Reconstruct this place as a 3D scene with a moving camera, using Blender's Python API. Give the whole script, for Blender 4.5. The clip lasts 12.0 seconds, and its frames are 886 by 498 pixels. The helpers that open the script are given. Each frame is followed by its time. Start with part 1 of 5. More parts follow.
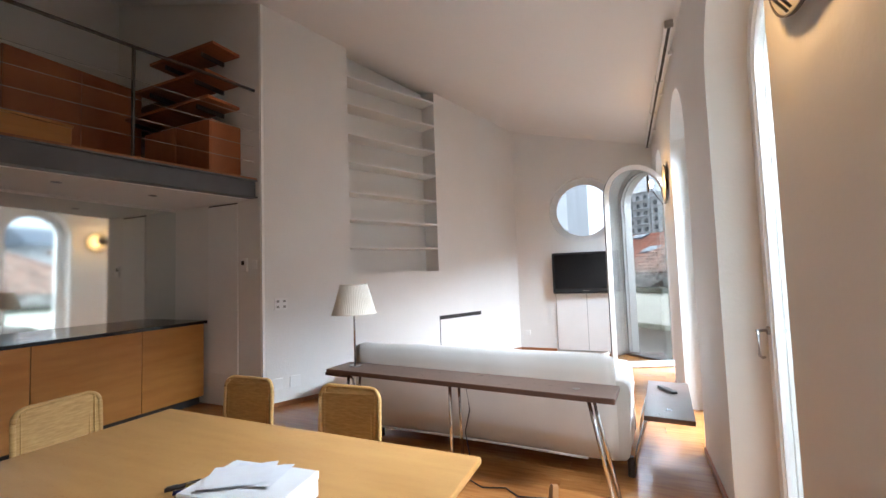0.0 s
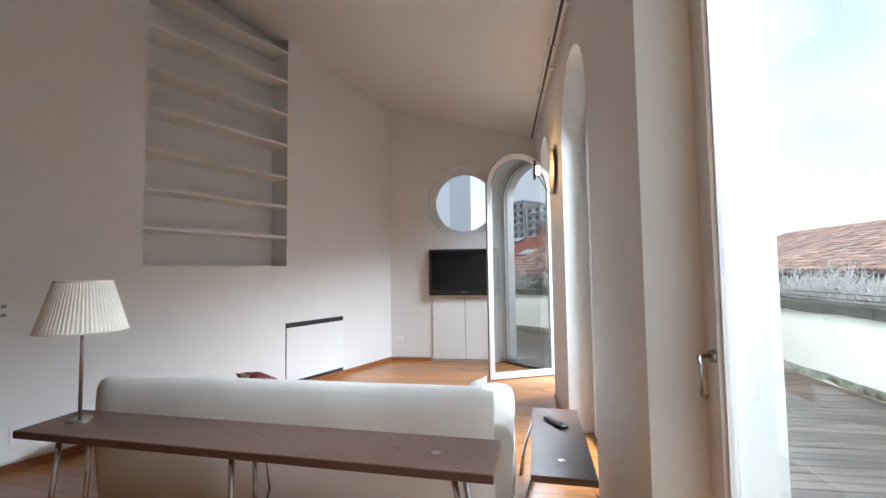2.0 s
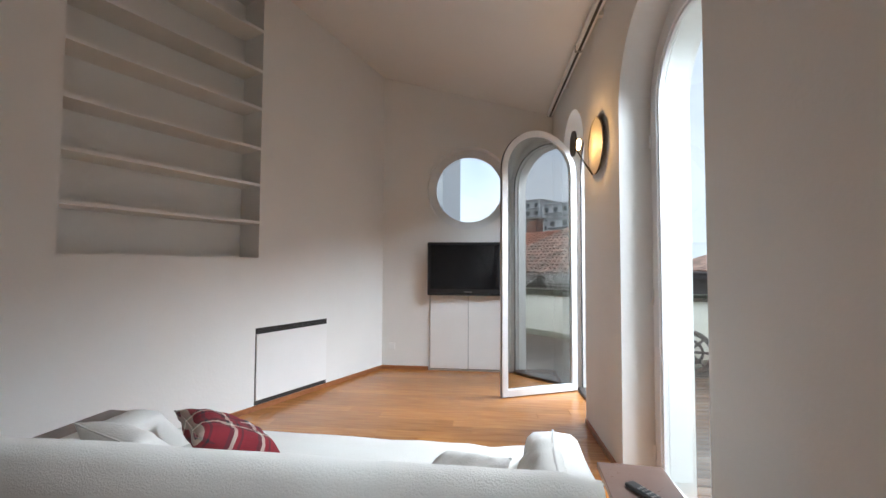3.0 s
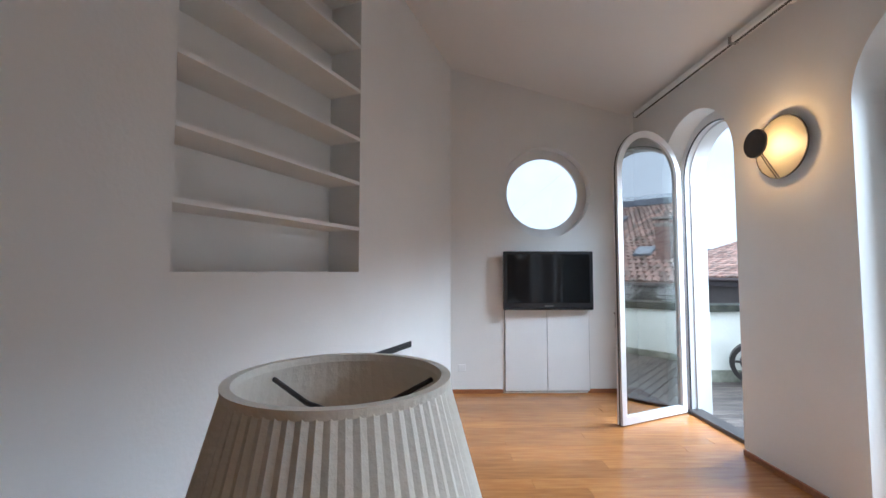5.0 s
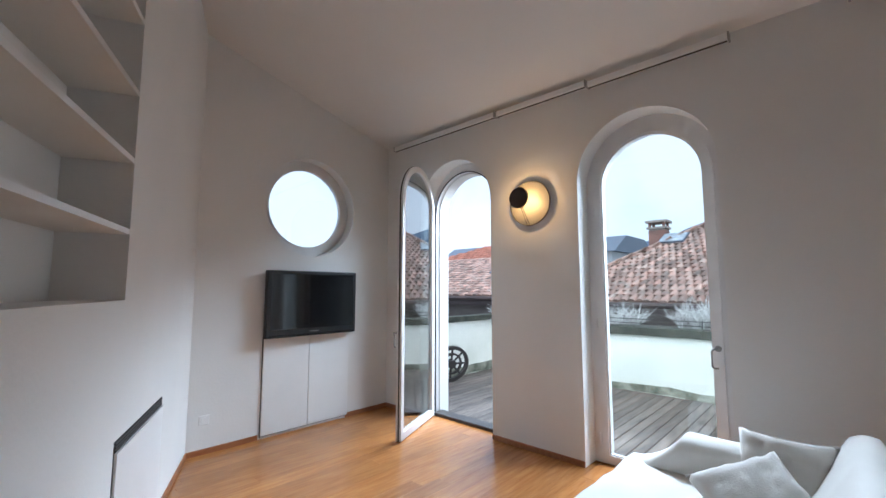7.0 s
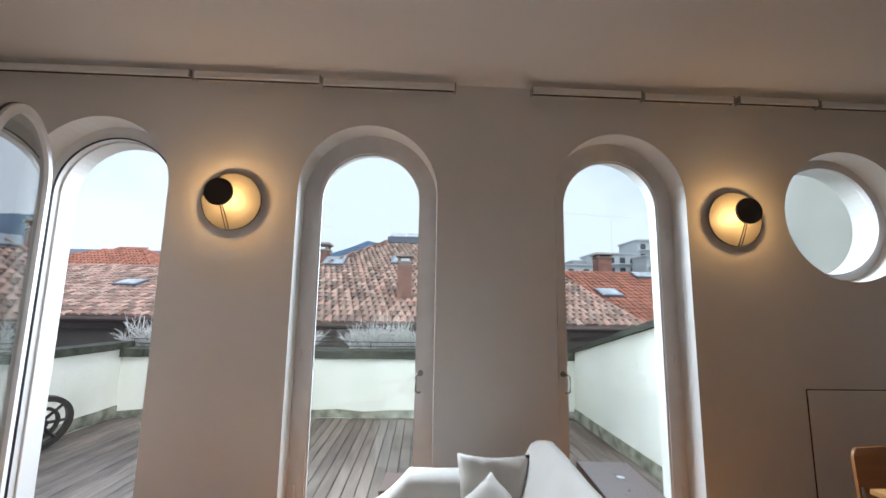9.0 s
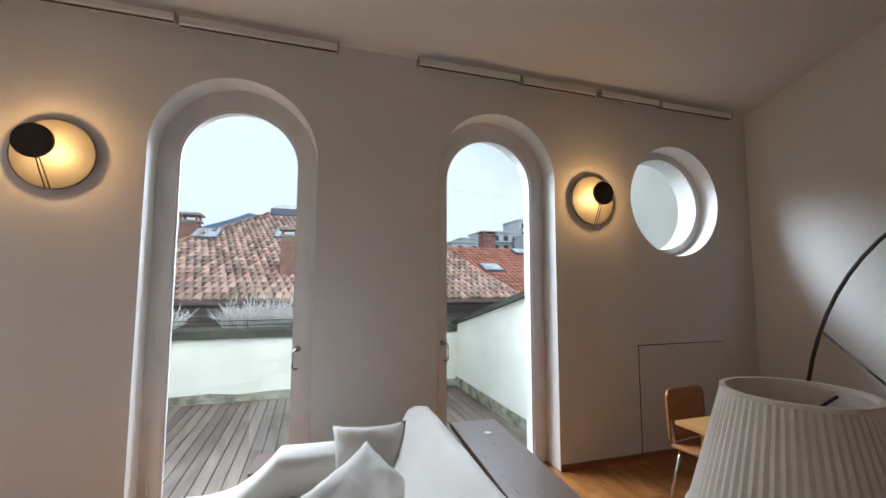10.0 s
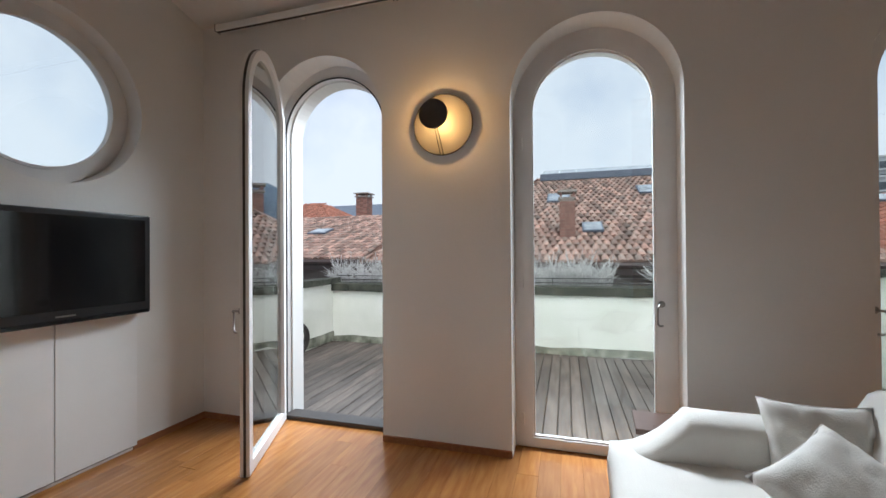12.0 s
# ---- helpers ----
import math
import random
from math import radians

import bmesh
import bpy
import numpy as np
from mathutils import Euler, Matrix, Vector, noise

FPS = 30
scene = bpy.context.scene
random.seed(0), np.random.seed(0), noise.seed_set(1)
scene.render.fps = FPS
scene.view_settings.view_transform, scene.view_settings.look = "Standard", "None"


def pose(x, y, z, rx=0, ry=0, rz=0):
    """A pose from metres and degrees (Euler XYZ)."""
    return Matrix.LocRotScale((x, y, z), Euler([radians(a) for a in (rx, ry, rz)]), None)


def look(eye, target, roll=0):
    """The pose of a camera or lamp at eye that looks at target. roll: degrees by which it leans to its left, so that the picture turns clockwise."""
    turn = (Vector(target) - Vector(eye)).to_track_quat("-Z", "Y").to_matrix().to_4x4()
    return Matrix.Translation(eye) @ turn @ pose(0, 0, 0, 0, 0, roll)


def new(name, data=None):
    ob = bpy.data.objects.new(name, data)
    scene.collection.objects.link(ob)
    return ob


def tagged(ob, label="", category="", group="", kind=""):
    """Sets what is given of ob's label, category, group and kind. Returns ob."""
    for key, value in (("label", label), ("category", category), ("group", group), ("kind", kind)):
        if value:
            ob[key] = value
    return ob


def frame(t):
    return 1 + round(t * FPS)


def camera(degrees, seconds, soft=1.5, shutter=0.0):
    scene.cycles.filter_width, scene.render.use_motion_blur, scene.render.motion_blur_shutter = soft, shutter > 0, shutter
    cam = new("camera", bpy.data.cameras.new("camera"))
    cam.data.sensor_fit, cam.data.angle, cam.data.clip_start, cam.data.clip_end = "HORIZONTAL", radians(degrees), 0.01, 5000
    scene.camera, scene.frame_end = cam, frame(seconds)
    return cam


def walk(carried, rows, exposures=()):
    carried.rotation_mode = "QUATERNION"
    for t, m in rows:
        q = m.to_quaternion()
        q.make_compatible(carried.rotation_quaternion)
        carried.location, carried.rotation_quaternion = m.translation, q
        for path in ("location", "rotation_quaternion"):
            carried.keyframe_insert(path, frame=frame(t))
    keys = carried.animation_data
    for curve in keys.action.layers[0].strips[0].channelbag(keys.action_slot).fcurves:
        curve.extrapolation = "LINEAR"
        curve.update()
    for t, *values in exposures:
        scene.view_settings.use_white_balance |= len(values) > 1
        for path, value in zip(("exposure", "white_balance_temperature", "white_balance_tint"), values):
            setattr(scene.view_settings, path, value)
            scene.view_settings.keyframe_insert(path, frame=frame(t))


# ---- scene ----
cam = camera(94.0, 12.0)
PATH = [
    (0, (0.026, 0.192, 1.479), (-0.778, 2.02, 1.596), -1.9),
    (0.5, (0.06, 0.266, 1.467), (-0.448, 2.198, 1.567), -1.6),
    (1, (0.077, 0.515, 1.45), (-0.21, 2.491, 1.561), -1.3),
    (1.5, (0.098, 0.91, 1.473), (-0.194, 2.884, 1.593), -1.4),
    (2, (-0.027, 1.345, 1.431), (-0.311, 3.322, 1.537), -0.8),
    (2.5, (-0.145, 1.747, 1.446), (-0.353, 3.735, 1.536), -0.2),
    (3, (-0.419, 2.189, 1.443), (-0.616, 4.178, 1.526), 0.3),
    (3.5, (-0.753, 2.432, 1.454), (-1.002, 4.415, 1.526), 0.3),
    (5.5, (-2.436, 2.846, 1.531), (-2.088, 4.811, 1.661), -0.5),
    (6, (-2.71, 3.041, 1.504), (-1.961, 4.89, 1.649), -1.1),
    (6.5, (-2.899, 3.244, 1.559), (-1.808, 4.912, 1.725), -0.8),
    (7, (-3.118, 3.473, 1.58), (-1.668, 4.838, 1.768), -0.0),
    (9, (-2.74, 4.15, 1.634), (-0.762, 4.057, 1.917), 0.9),
    (9.5, (-2.723, 4.134, 1.639), (-0.791, 3.69, 1.909), 0.3),
    (10, (-2.72, 4.069, 1.607), (-0.821, 3.466, 1.78), 0.1),
    (10.5, (-2.693, 4.086, 1.555), (-0.746, 3.637, 1.638), -0.0),
    (11, (-2.655, 4.198, 1.509), (-0.656, 4.175, 1.559), -0.3),
    (11.5, (-2.552, 4.445, 1.472), (-0.584, 4.8, 1.497), -0.5),
    (12, (-2.467, 4.79, 1.483), (-0.55, 5.36, 1.498), -0.4),
]
EXPOSURES = [(0, 1.38, 5800, 10), (1.5, 1.1, 5700, 10), (2.5, 0.65, 6050, 10), (3.5, 0.58, 5900, 10), (5.5, 0.78, 5300, 8), (7, 0.58, 5400, 8), (9.5, 0.36, 6000, 10), (10.5, 0.45, 5850, 10), (11, 0.3, 5900, 10), (12, 0.13, 6100, 10)]
walk(cam, [(t, look(eye, target, roll)) for t, eye, target, roll in PATH], EXPOSURES)



# ---- world and light ----
world = bpy.data.worlds.new("sky")
scene.world = world
world.use_nodes = True
wn, wl = world.node_tree.nodes, world.node_tree.links
wn.clear()
sky = wn.new("ShaderNodeTexSky")
sky.sky_type, sky.sun_disc = "NISHITA", False
sky.sun_elevation, sky.sun_rotation = radians(62), radians(240)
sky_gain = wn.new("ShaderNodeVectorMath")
sky_gain.operation = "SCALE"
sky_gain.inputs["Scale"].default_value = 0.15
wl.new(sky.outputs["Color"], sky_gain.inputs[0])
sky_co = wn.new("ShaderNodeTexCoord")
clouds = wn.new("ShaderNodeTexNoise")
clouds.inputs["Scale"].default_value, clouds.inputs["Detail"].default_value = 2.6, 7.0
wl.new(sky_co.outputs["Generated"], clouds.inputs["Vector"])
cloud_ramp = wn.new("ShaderNodeValToRGB")
cloud_ramp.color_ramp.elements[0].position, cloud_ramp.color_ramp.elements[1].position = 0.30, 0.52
cloud_ramp.color_ramp.elements[0].color = (0.45, 0.45, 0.45, 1)
wl.new(clouds.outputs["Fac"], cloud_ramp.inputs["Fac"])
sky_mix = wn.new("ShaderNodeMix")
sky_mix.data_type = "RGBA"
CLOUD = 0.85
sky_mix.inputs["B"].default_value = (CLOUD * 0.93, CLOUD, CLOUD * 1.08, 1)
wl.new(cloud_ramp.outputs["Color"], sky_mix.inputs["Factor"])
wl.new(sky_gain.outputs["Vector"], sky_mix.inputs["A"])
sky_bg = wn.new("ShaderNodeBackground")
wl.new(sky_mix.outputs["Result"], sky_bg.inputs["Color"])
sky_out = wn.new("ShaderNodeOutputWorld")
wl.new(sky_bg.outputs["Background"], sky_out.inputs["Surface"])

DOOR_DAYLIGHT = 200.0
sun = new("sun", bpy.data.lights.new("sun", "SUN"))
sun.data.energy, sun.data.angle, sun.data.color = 1.5, radians(15), (1.0, 0.97, 0.93)
sun.matrix_world = look((-12, -4, 36), (5, 6, 0))
# added area lamps, out of view, stand in for open-sky daylight through each door
for middle in (6.74, 4.61, 2.56):
    glow = new("door_daylight", bpy.data.lights.new("door_daylight", "AREA"))
    glow.data.shape, glow.data.size, glow.data.size_y = "RECTANGLE", 1.9, 1.1
    glow.data.energy, glow.data.color, glow.data.spread = DOOR_DAYLIGHT, (0.87, 0.95, 1.0), radians(120)
    glow.matrix_world = look((2.9, middle, 4.27), (-2.7, middle, 0.8))


# ---- materials ----
def material(name, color, rough=0.6, second=None, scale=8.0, stretch=(1, 1, 1), bump=0.0, bump_scale=60.0, metal=0.0, spec=0.5, vary=0.0, island=False, coat=0.0):
    """A principled material: two colours mixed by noise, finer grain, relief, and variation from piece to piece."""
    m = bpy.data.materials.new(name)
    m.use_nodes = True
    nt = m.node_tree
    n, l = nt.nodes, nt.links
    b = n["Principled BSDF"]
    b.inputs["Roughness"].default_value, b.inputs["Metallic"].default_value = rough, metal
    b.inputs["Specular IOR Level"].default_value = spec
    b.inputs["Coat Weight"].default_value = coat
    co = n.new("ShaderNodeTexCoord")
    mp = n.new("ShaderNodeMapping")
    mp.inputs["Scale"].default_value = stretch
    l.new(co.outputs["Object"], mp.inputs["Vector"])
    big = n.new("ShaderNodeTexNoise")
    big.inputs["Scale"].default_value, big.inputs["Detail"].default_value = scale, 6.0
    l.new(mp.outputs["Vector"], big.inputs["Vector"])
    mix = n.new("ShaderNodeMix")
    mix.data_type = "RGBA"
    second = second or tuple(c * 0.9 for c in color)
    mix.inputs["A"].default_value, mix.inputs["B"].default_value = (*color, 1), (*second, 1)
    ramp = n.new("ShaderNodeMapRange")
    ramp.inputs["From Min"].default_value, ramp.inputs["From Max"].default_value = 0.32, 0.68
    l.new(big.outputs["Fac"], ramp.inputs["Value"])
    l.new(ramp.outputs["Result"], mix.inputs["Factor"])
    last = mix.outputs["Result"]
    if vary:
        src = n.new("ShaderNodeNewGeometry").outputs["Random Per Island"] if island else n.new("ShaderNodeObjectInfo").outputs["Random"]
        rng = n.new("ShaderNodeMapRange")
        rng.inputs["To Min"].default_value, rng.inputs["To Max"].default_value = 1 - vary, 1 + vary
        l.new(src, rng.inputs["Value"])
        hsv = n.new("ShaderNodeHueSaturation")
        l.new(rng.outputs["Result"], hsv.inputs["Value"])
        l.new(last, hsv.inputs["Color"])
        last = hsv.outputs["Color"]
        shift = n.new("ShaderNodeVectorMath")
        shift.operation = "ADD"
        far = n.new("ShaderNodeMath")
        far.operation = "MULTIPLY"
        far.inputs[1].default_value = 37.0
        l.new(src, far.inputs[0])
        l.new(mp.outputs["Vector"], shift.inputs[0])
        l.new(far.outputs["Value"], shift.inputs[1])
        l.new(shift.outputs["Vector"], big.inputs["Vector"])
    l.new(last, b.inputs["Base Color"])
    fine = n.new("ShaderNodeTexNoise")
    fine.inputs["Scale"].default_value, fine.inputs["Detail"].default_value = bump_scale, 4.0
    l.new(mp.outputs["Vector"], fine.inputs["Vector"])
    rr = n.new("ShaderNodeMapRange")
    rr.inputs["To Min"].default_value, rr.inputs["To Max"].default_value = max(rough - 0.07, 0.02), min(rough + 0.07, 1)
    l.new(fine.outputs["Fac"], rr.inputs["Value"])
    l.new(rr.outputs["Result"], b.inputs["Roughness"])
    if bump:
        bp = n.new("ShaderNodeBump")
        bp.inputs["Strength"].default_value, bp.inputs["Distance"].default_value = bump, 0.01
        l.new(fine.outputs["Fac"], bp.inputs["Height"])
        l.new(bp.outputs["Normal"], b.inputs["Normal"])
    return m


def glass_material(name, tint=(0.97, 0.99, 0.98), sheen=0.05):
    m = bpy.data.materials.new(name)
    m.use_nodes = True
    n, l = m.node_tree.nodes, m.node_tree.links
    n.clear()
    out, mix = n.new("ShaderNodeOutputMaterial"), n.new("ShaderNodeMixShader")
    clear, gloss, edge = n.new("ShaderNodeBsdfTransparent"), n.new("ShaderNodeBsdfGlossy"), n.new("ShaderNodeLayerWeight")
    clear.inputs["Color"].default_value = (*tint, 1)
    gloss.inputs["Roughness"].default_value = 0.01
    edge.inputs["Blend"].default_value = 0.5
    steep, weight = n.new("ShaderNodeMath"), n.new("ShaderNodeMapRange")
    steep.operation, steep.inputs[1].default_value = "POWER", 4.0
    weight.inputs["To Min"].default_value, weight.inputs["To Max"].default_value = sheen, 0.9
    l.new(edge.outputs["Facing"], steep.inputs[0])
    l.new(steep.outputs[0], weight.inputs["Value"])
    l.new(weight.outputs["Result"], mix.inputs["Fac"])
    l.new(clear.outputs["BSDF"], mix.inputs[1])
    l.new(gloss.outputs["BSDF"], mix.inputs[2])
    l.new(mix.outputs["Shader"], out.inputs["Surface"])
    return m


def lamp_material(name, color, strength):
    m = bpy.data.materials.new(name)
    m.use_nodes = True
    b = m.node_tree.nodes["Principled BSDF"]
    b.inputs["Base Color"].default_value = (*color, 1)
    b.inputs["Emission Color"].default_value = (*color, 1)
    b.inputs["Emission Strength"].default_value = strength
    return m


PLASTER = material("white wall paint", (0.80, 0.785, 0.755), 0.75, (0.765, 0.75, 0.72), 1.3, bump=0.12, bump_scale=45, spec=0.3)
CEILING = material("ceiling paint", (0.80, 0.78, 0.745), 0.85, (0.78, 0.755, 0.72), 0.9, bump=0.06, bump_scale=60, spec=0.2)
SHELF_PAINT = material("cream shelf paint", (0.78, 0.75, 0.69), 0.6, (0.75, 0.71, 0.645), 3, bump=0.05)
LACQUER = material("white lacquer", (0.82, 0.81, 0.79), 0.35, (0.79, 0.78, 0.76), 3, bump=0.02)
FRAME_PAINT = material("white frame paint", (0.80, 0.79, 0.78), 0.4, (0.74, 0.73, 0.72), 6, bump=0.05)
FLOOR_WOOD = material("cherry floor plank", (0.43, 0.185, 0.052), 0.24, (0.31, 0.115, 0.03), 3.5, (1, 9, 9), 0.05, 70, vary=0.16, coat=0.15)
SKIRT_WOOD = material("cherry skirting", (0.34, 0.135, 0.05), 0.4, (0.26, 0.09, 0.03), 4, (1, 8, 8), 0.05)
MAPLE = material("honey maple veneer", (0.58, 0.265, 0.062), 0.33, (0.49, 0.205, 0.045), 2.2, (1, 1, 6), 0.03, 50, vary=0.06)
TABLE_WOOD = material("honey maple tabletop", (0.56, 0.31, 0.105), 0.30, (0.49, 0.255, 0.08), 2.0, (1.2, 7, 1), 0.03, 60)
MEZZ_WOOD = material("dark cherry veneer", (0.36, 0.115, 0.036), 0.42, (0.27, 0.08, 0.025), 2.4, (6, 1, 1), 0.03, 50)
WENGE = material("dark walnut board", (0.105, 0.060, 0.044), 0.30, (0.09, 0.050, 0.036), 2, (1, 5, 3), 0.0, 20)
GRANITE = material("black granite", (0.018, 0.018, 0.02), 0.12, (0.035, 0.035, 0.04), 60, bump=0.01)
STEEL_PAINT = material("grey painted steel", (0.115, 0.12, 0.13), 0.45, (0.095, 0.10, 0.11), 5, bump=0.06)
CHROME = material("brushed chrome", (0.66, 0.66, 0.67), 0.22, (0.6, 0.6, 0.6), 20, metal=1.0)
HANDLE = material("satin nickel", (0.34, 0.33, 0.31), 0.36, (0.30, 0.29, 0.275), 20, metal=1.0)
DARK_METAL = material("dark bronze metal", (0.05, 0.042, 0.038), 0.4, (0.035, 0.03, 0.028), 10, bump=0.03)
BLACK = material("black plastic", (0.012, 0.012, 0.013), 0.32, (0.016, 0.016, 0.017), 8)
SCREEN = material("black screen glass", (0.006, 0.006, 0.007), 0.07, (0.008, 0.008, 0.009), 4)
DARK_GAP = material("dark joint", (0.05, 0.045, 0.042), 0.8)
LINEN = material("white sofa linen", (0.70, 0.675, 0.63), 0.9, (0.64, 0.61, 0.565), 2.5, bump=0.25, bump_scale=160, spec=0.15)
PIPING = material("linen piping", (0.62, 0.59, 0.55), 0.9, (0.56, 0.53, 0.5), 8, bump=0.2, bump_scale=150)
SHADE = material("pleated cream shade", (0.80, 0.745, 0.65), 0.85, (0.74, 0.68, 0.58), 12, bump=0.12, bump_scale=120, spec=0.2)
RATTAN = material("woven rattan", (0.56, 0.345, 0.125), 0.6, (0.43, 0.245, 0.075), 22, (1, 1, 6), 0.35, 110)
CHAIR_PLY = material("bent chair plywood", (0.45, 0.205, 0.065), 0.4, (0.37, 0.155, 0.045), 3, (1, 1, 6), 0.04)
PAPER = material("white paper", (0.80, 0.80, 0.82), 0.8, (0.74, 0.74, 0.77), 9)
CARTON = material("white carton", (0.80, 0.80, 0.80), 0.5, (0.77, 0.77, 0.77), 5)
PEN_BLUE = material("blue pen plastic", (0.02, 0.035, 0.25), 0.3)
PEN_YELLOW = material("yellow pen plastic", (0.6, 0.5, 0.12), 0.4)
STUCCO = material("cream parapet stucco", (0.74, 0.73, 0.66), 0.9, (0.64, 0.64, 0.56), 1.6, bump=0.4, bump_scale=25)
MOSS = material("mossy dark stone", (0.075, 0.075, 0.055), 0.95, (0.022, 0.025, 0.018), 6, bump=0.7, bump_scale=20)
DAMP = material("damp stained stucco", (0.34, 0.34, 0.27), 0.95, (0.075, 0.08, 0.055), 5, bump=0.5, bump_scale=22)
DECK_WOOD = material("weathered deck board", (0.15, 0.12, 0.10), 0.55, (0.06, 0.048, 0.04), 2.2, (1, 6, 6), 0.3, 40, vary=0.3)
TERRACOTTA = material("weathered roof tile", (0.45, 0.26, 0.20), 0.9, (0.31, 0.25, 0.21), 3.5, bump=0.4, bump_scale=25, vary=0.42)
TERRACOTTA_FAR = material("weathered roof tiles", (0.45, 0.26, 0.20), 0.9, (0.31, 0.25, 0.21), 2.5, bump=0.4, bump_scale=25, vary=0.5, island=True)
RED_TILE = material("red roof tiles", (0.42, 0.155, 0.10), 0.9, (0.33, 0.155, 0.105), 2.5, bump=0.4, bump_scale=25, vary=0.28, island=True)
GUTTER = material("brown copper gutter", (0.085, 0.055, 0.05), 0.5, (0.06, 0.045, 0.04), 4, bump=0.1)
SLATE = material("grey slate roof", (0.17, 0.20, 0.25), 0.7, (0.13, 0.155, 0.2), 3, bump=0.2)
FACADE = material("pale facade render", (0.62, 0.63, 0.64), 0.9, (0.52, 0.54, 0.55), 0.3, bump=0.1)
# dark base colour holds the shade that lies under the eaves
FACADE_SHADE = material("house wall with shade in its colour", (0.20, 0.17, 0.15), 0.9, (0.15, 0.13, 0.115), 0.8, bump=0.2)
FAR_GLASS = material("dark far window", (0.07, 0.085, 0.10), 0.15, (0.05, 0.06, 0.07), 2)
BRICK = material("chimney brick", (0.36, 0.19, 0.15), 0.9, (0.29, 0.16, 0.125), 5, bump=0.4, bump_scale=30, vary=0.25)
MORTAR = material("chimney mortar", (0.38, 0.34, 0.30), 0.95)
SKYLIGHT = material("pale skylight glass", (0.55, 0.60, 0.64), 0.12, (0.22, 0.25, 0.28), 3)
TWIG = material("dry grey twigs", (0.62, 0.61, 0.59), 0.9, (0.50, 0.49, 0.47), 8)
HILL = material("wooded hillside", (0.10, 0.125, 0.10), 0.95, (0.065, 0.085, 0.065), 0.05, bump=0.3)
# distance haze is painted into the mountain's blue base colour
MOUNTAIN = material("hazy blue mountain", (0.13, 0.20, 0.30), 1.0, (0.10, 0.16, 0.25), 0.004)
GROUND = material("town ground", (0.14, 0.13, 0.12), 0.95, (0.10, 0.095, 0.09), 0.05)
GLASS = glass_material("window glass")
COATED = glass_material("coated insulating glass", (0.66, 0.70, 0.68), 0.40)
MIRROR = material("mirror", (0.80, 0.84, 0.82), 0.015, (0.80, 0.84, 0.82), 1, metal=1.0)
GLOW = lamp_material("warm lamp glow", (1.0, 0.55, 0.19), 85.0)
DISC = material("pale lamp disc", (0.30, 0.285, 0.25), 0.5, (0.27, 0.255, 0.22), 5)
NEIGHBOUR = material("pale grey render", (0.62, 0.64, 0.66), 0.9, (0.55, 0.57, 0.59), 0.5, bump=0.1)


def plaid_material():
    """Crossed bands of red, cream and black, as woven wool."""
    m = material("red tartan wool", (0.19, 0.015, 0.02), 0.95, (0.15, 0.012, 0.016), 20, bump=0.3, bump_scale=200)
    n, l = m.node_tree.nodes, m.node_tree.links
    co = n.new("ShaderNodeTexCoord")
    sep = n.new("ShaderNodeSeparateXYZ")
    l.new(co.outputs["Object"], sep.inputs["Vector"])
    last = None
    for axis in "XY":
        mul = n.new("ShaderNodeMath")
        mul.operation, mul.inputs[1].default_value = "MULTIPLY", 6.6
        l.new(sep.outputs[axis], mul.inputs[0])
        fr = n.new("ShaderNodeMath")
        fr.operation = "FRACT"
        l.new(mul.outputs[0], fr.inputs[0])
        rp = n.new("ShaderNodeValToRGB")
        rp.color_ramp.interpolation = "CONSTANT"
        e = rp.color_ramp.elements
        e[0].position, e[0].color = 0.0, (0.17, 0.010, 0.017, 1)
        e[1].position, e[1].color = 0.42, (0.025, 0.02, 0.025, 1)
        for p, c in ((0.57, (0.62, 0.56, 0.46, 1)), (0.69, (0.20, 0.012, 0.02, 1)), (0.82, (0.03, 0.02, 0.025, 1)), (0.90, (0.20, 0.012, 0.02, 1))):
            e.new(p).color = c
        l.new(fr.outputs[0], rp.inputs["Fac"])
        if last is None:
            last = rp.outputs["Color"]
        else:
            mx = n.new("ShaderNodeMix")
            mx.data_type = "RGBA"
            mx.inputs["Factor"].default_value = 0.5
            l.new(last, mx.inputs["A"])
            l.new(rp.outputs["Color"], mx.inputs["B"])
            l.new(mx.outputs["Result"], n["Principled BSDF"].inputs["Base Color"])
    return m


PLAID = plaid_material()


# ---- mesh helpers ----
def part(name, bm, mat, parent=None, label="", smooth=False):
    """Links a bmesh as one mesh object, under a thing or a part."""
    bmesh.ops.recalc_face_normals(bm, faces=bm.faces)
    me = bpy.data.meshes.new(name)
    bm.to_mesh(me)
    bm.free()
    if smooth:
        me.shade_smooth()
    me.materials.append(mat)
    ob = new(name, me)
    ob.parent = parent
    if label:
        ob["label"] = label
    return ob


def empty(name, m=None, label="", category="", group="", kind=""):
    ob = new(name)
    ob.empty_display_size = 0.1
    if m is not None:
        ob.matrix_world = m
    return tagged(ob, label, category, group, kind)


def box(x0, x1, y0, y1, z0, z1, bevel=0.0, segments=1, bm=None):
    own = bm is None
    bm = bm or bmesh.new()
    m = Matrix.Translation(((x0 + x1) / 2, (y0 + y1) / 2, (z0 + z1) / 2)) @ Matrix.Diagonal((abs(x1 - x0), abs(y1 - y0), abs(z1 - z0), 1))
    bmesh.ops.create_cube(bm, size=1, matrix=m)
    if bevel and own:
        bmesh.ops.bevel(bm, geom=bm.edges[:], offset=bevel, segments=segments, affect="EDGES", profile=0.5)
    return bm


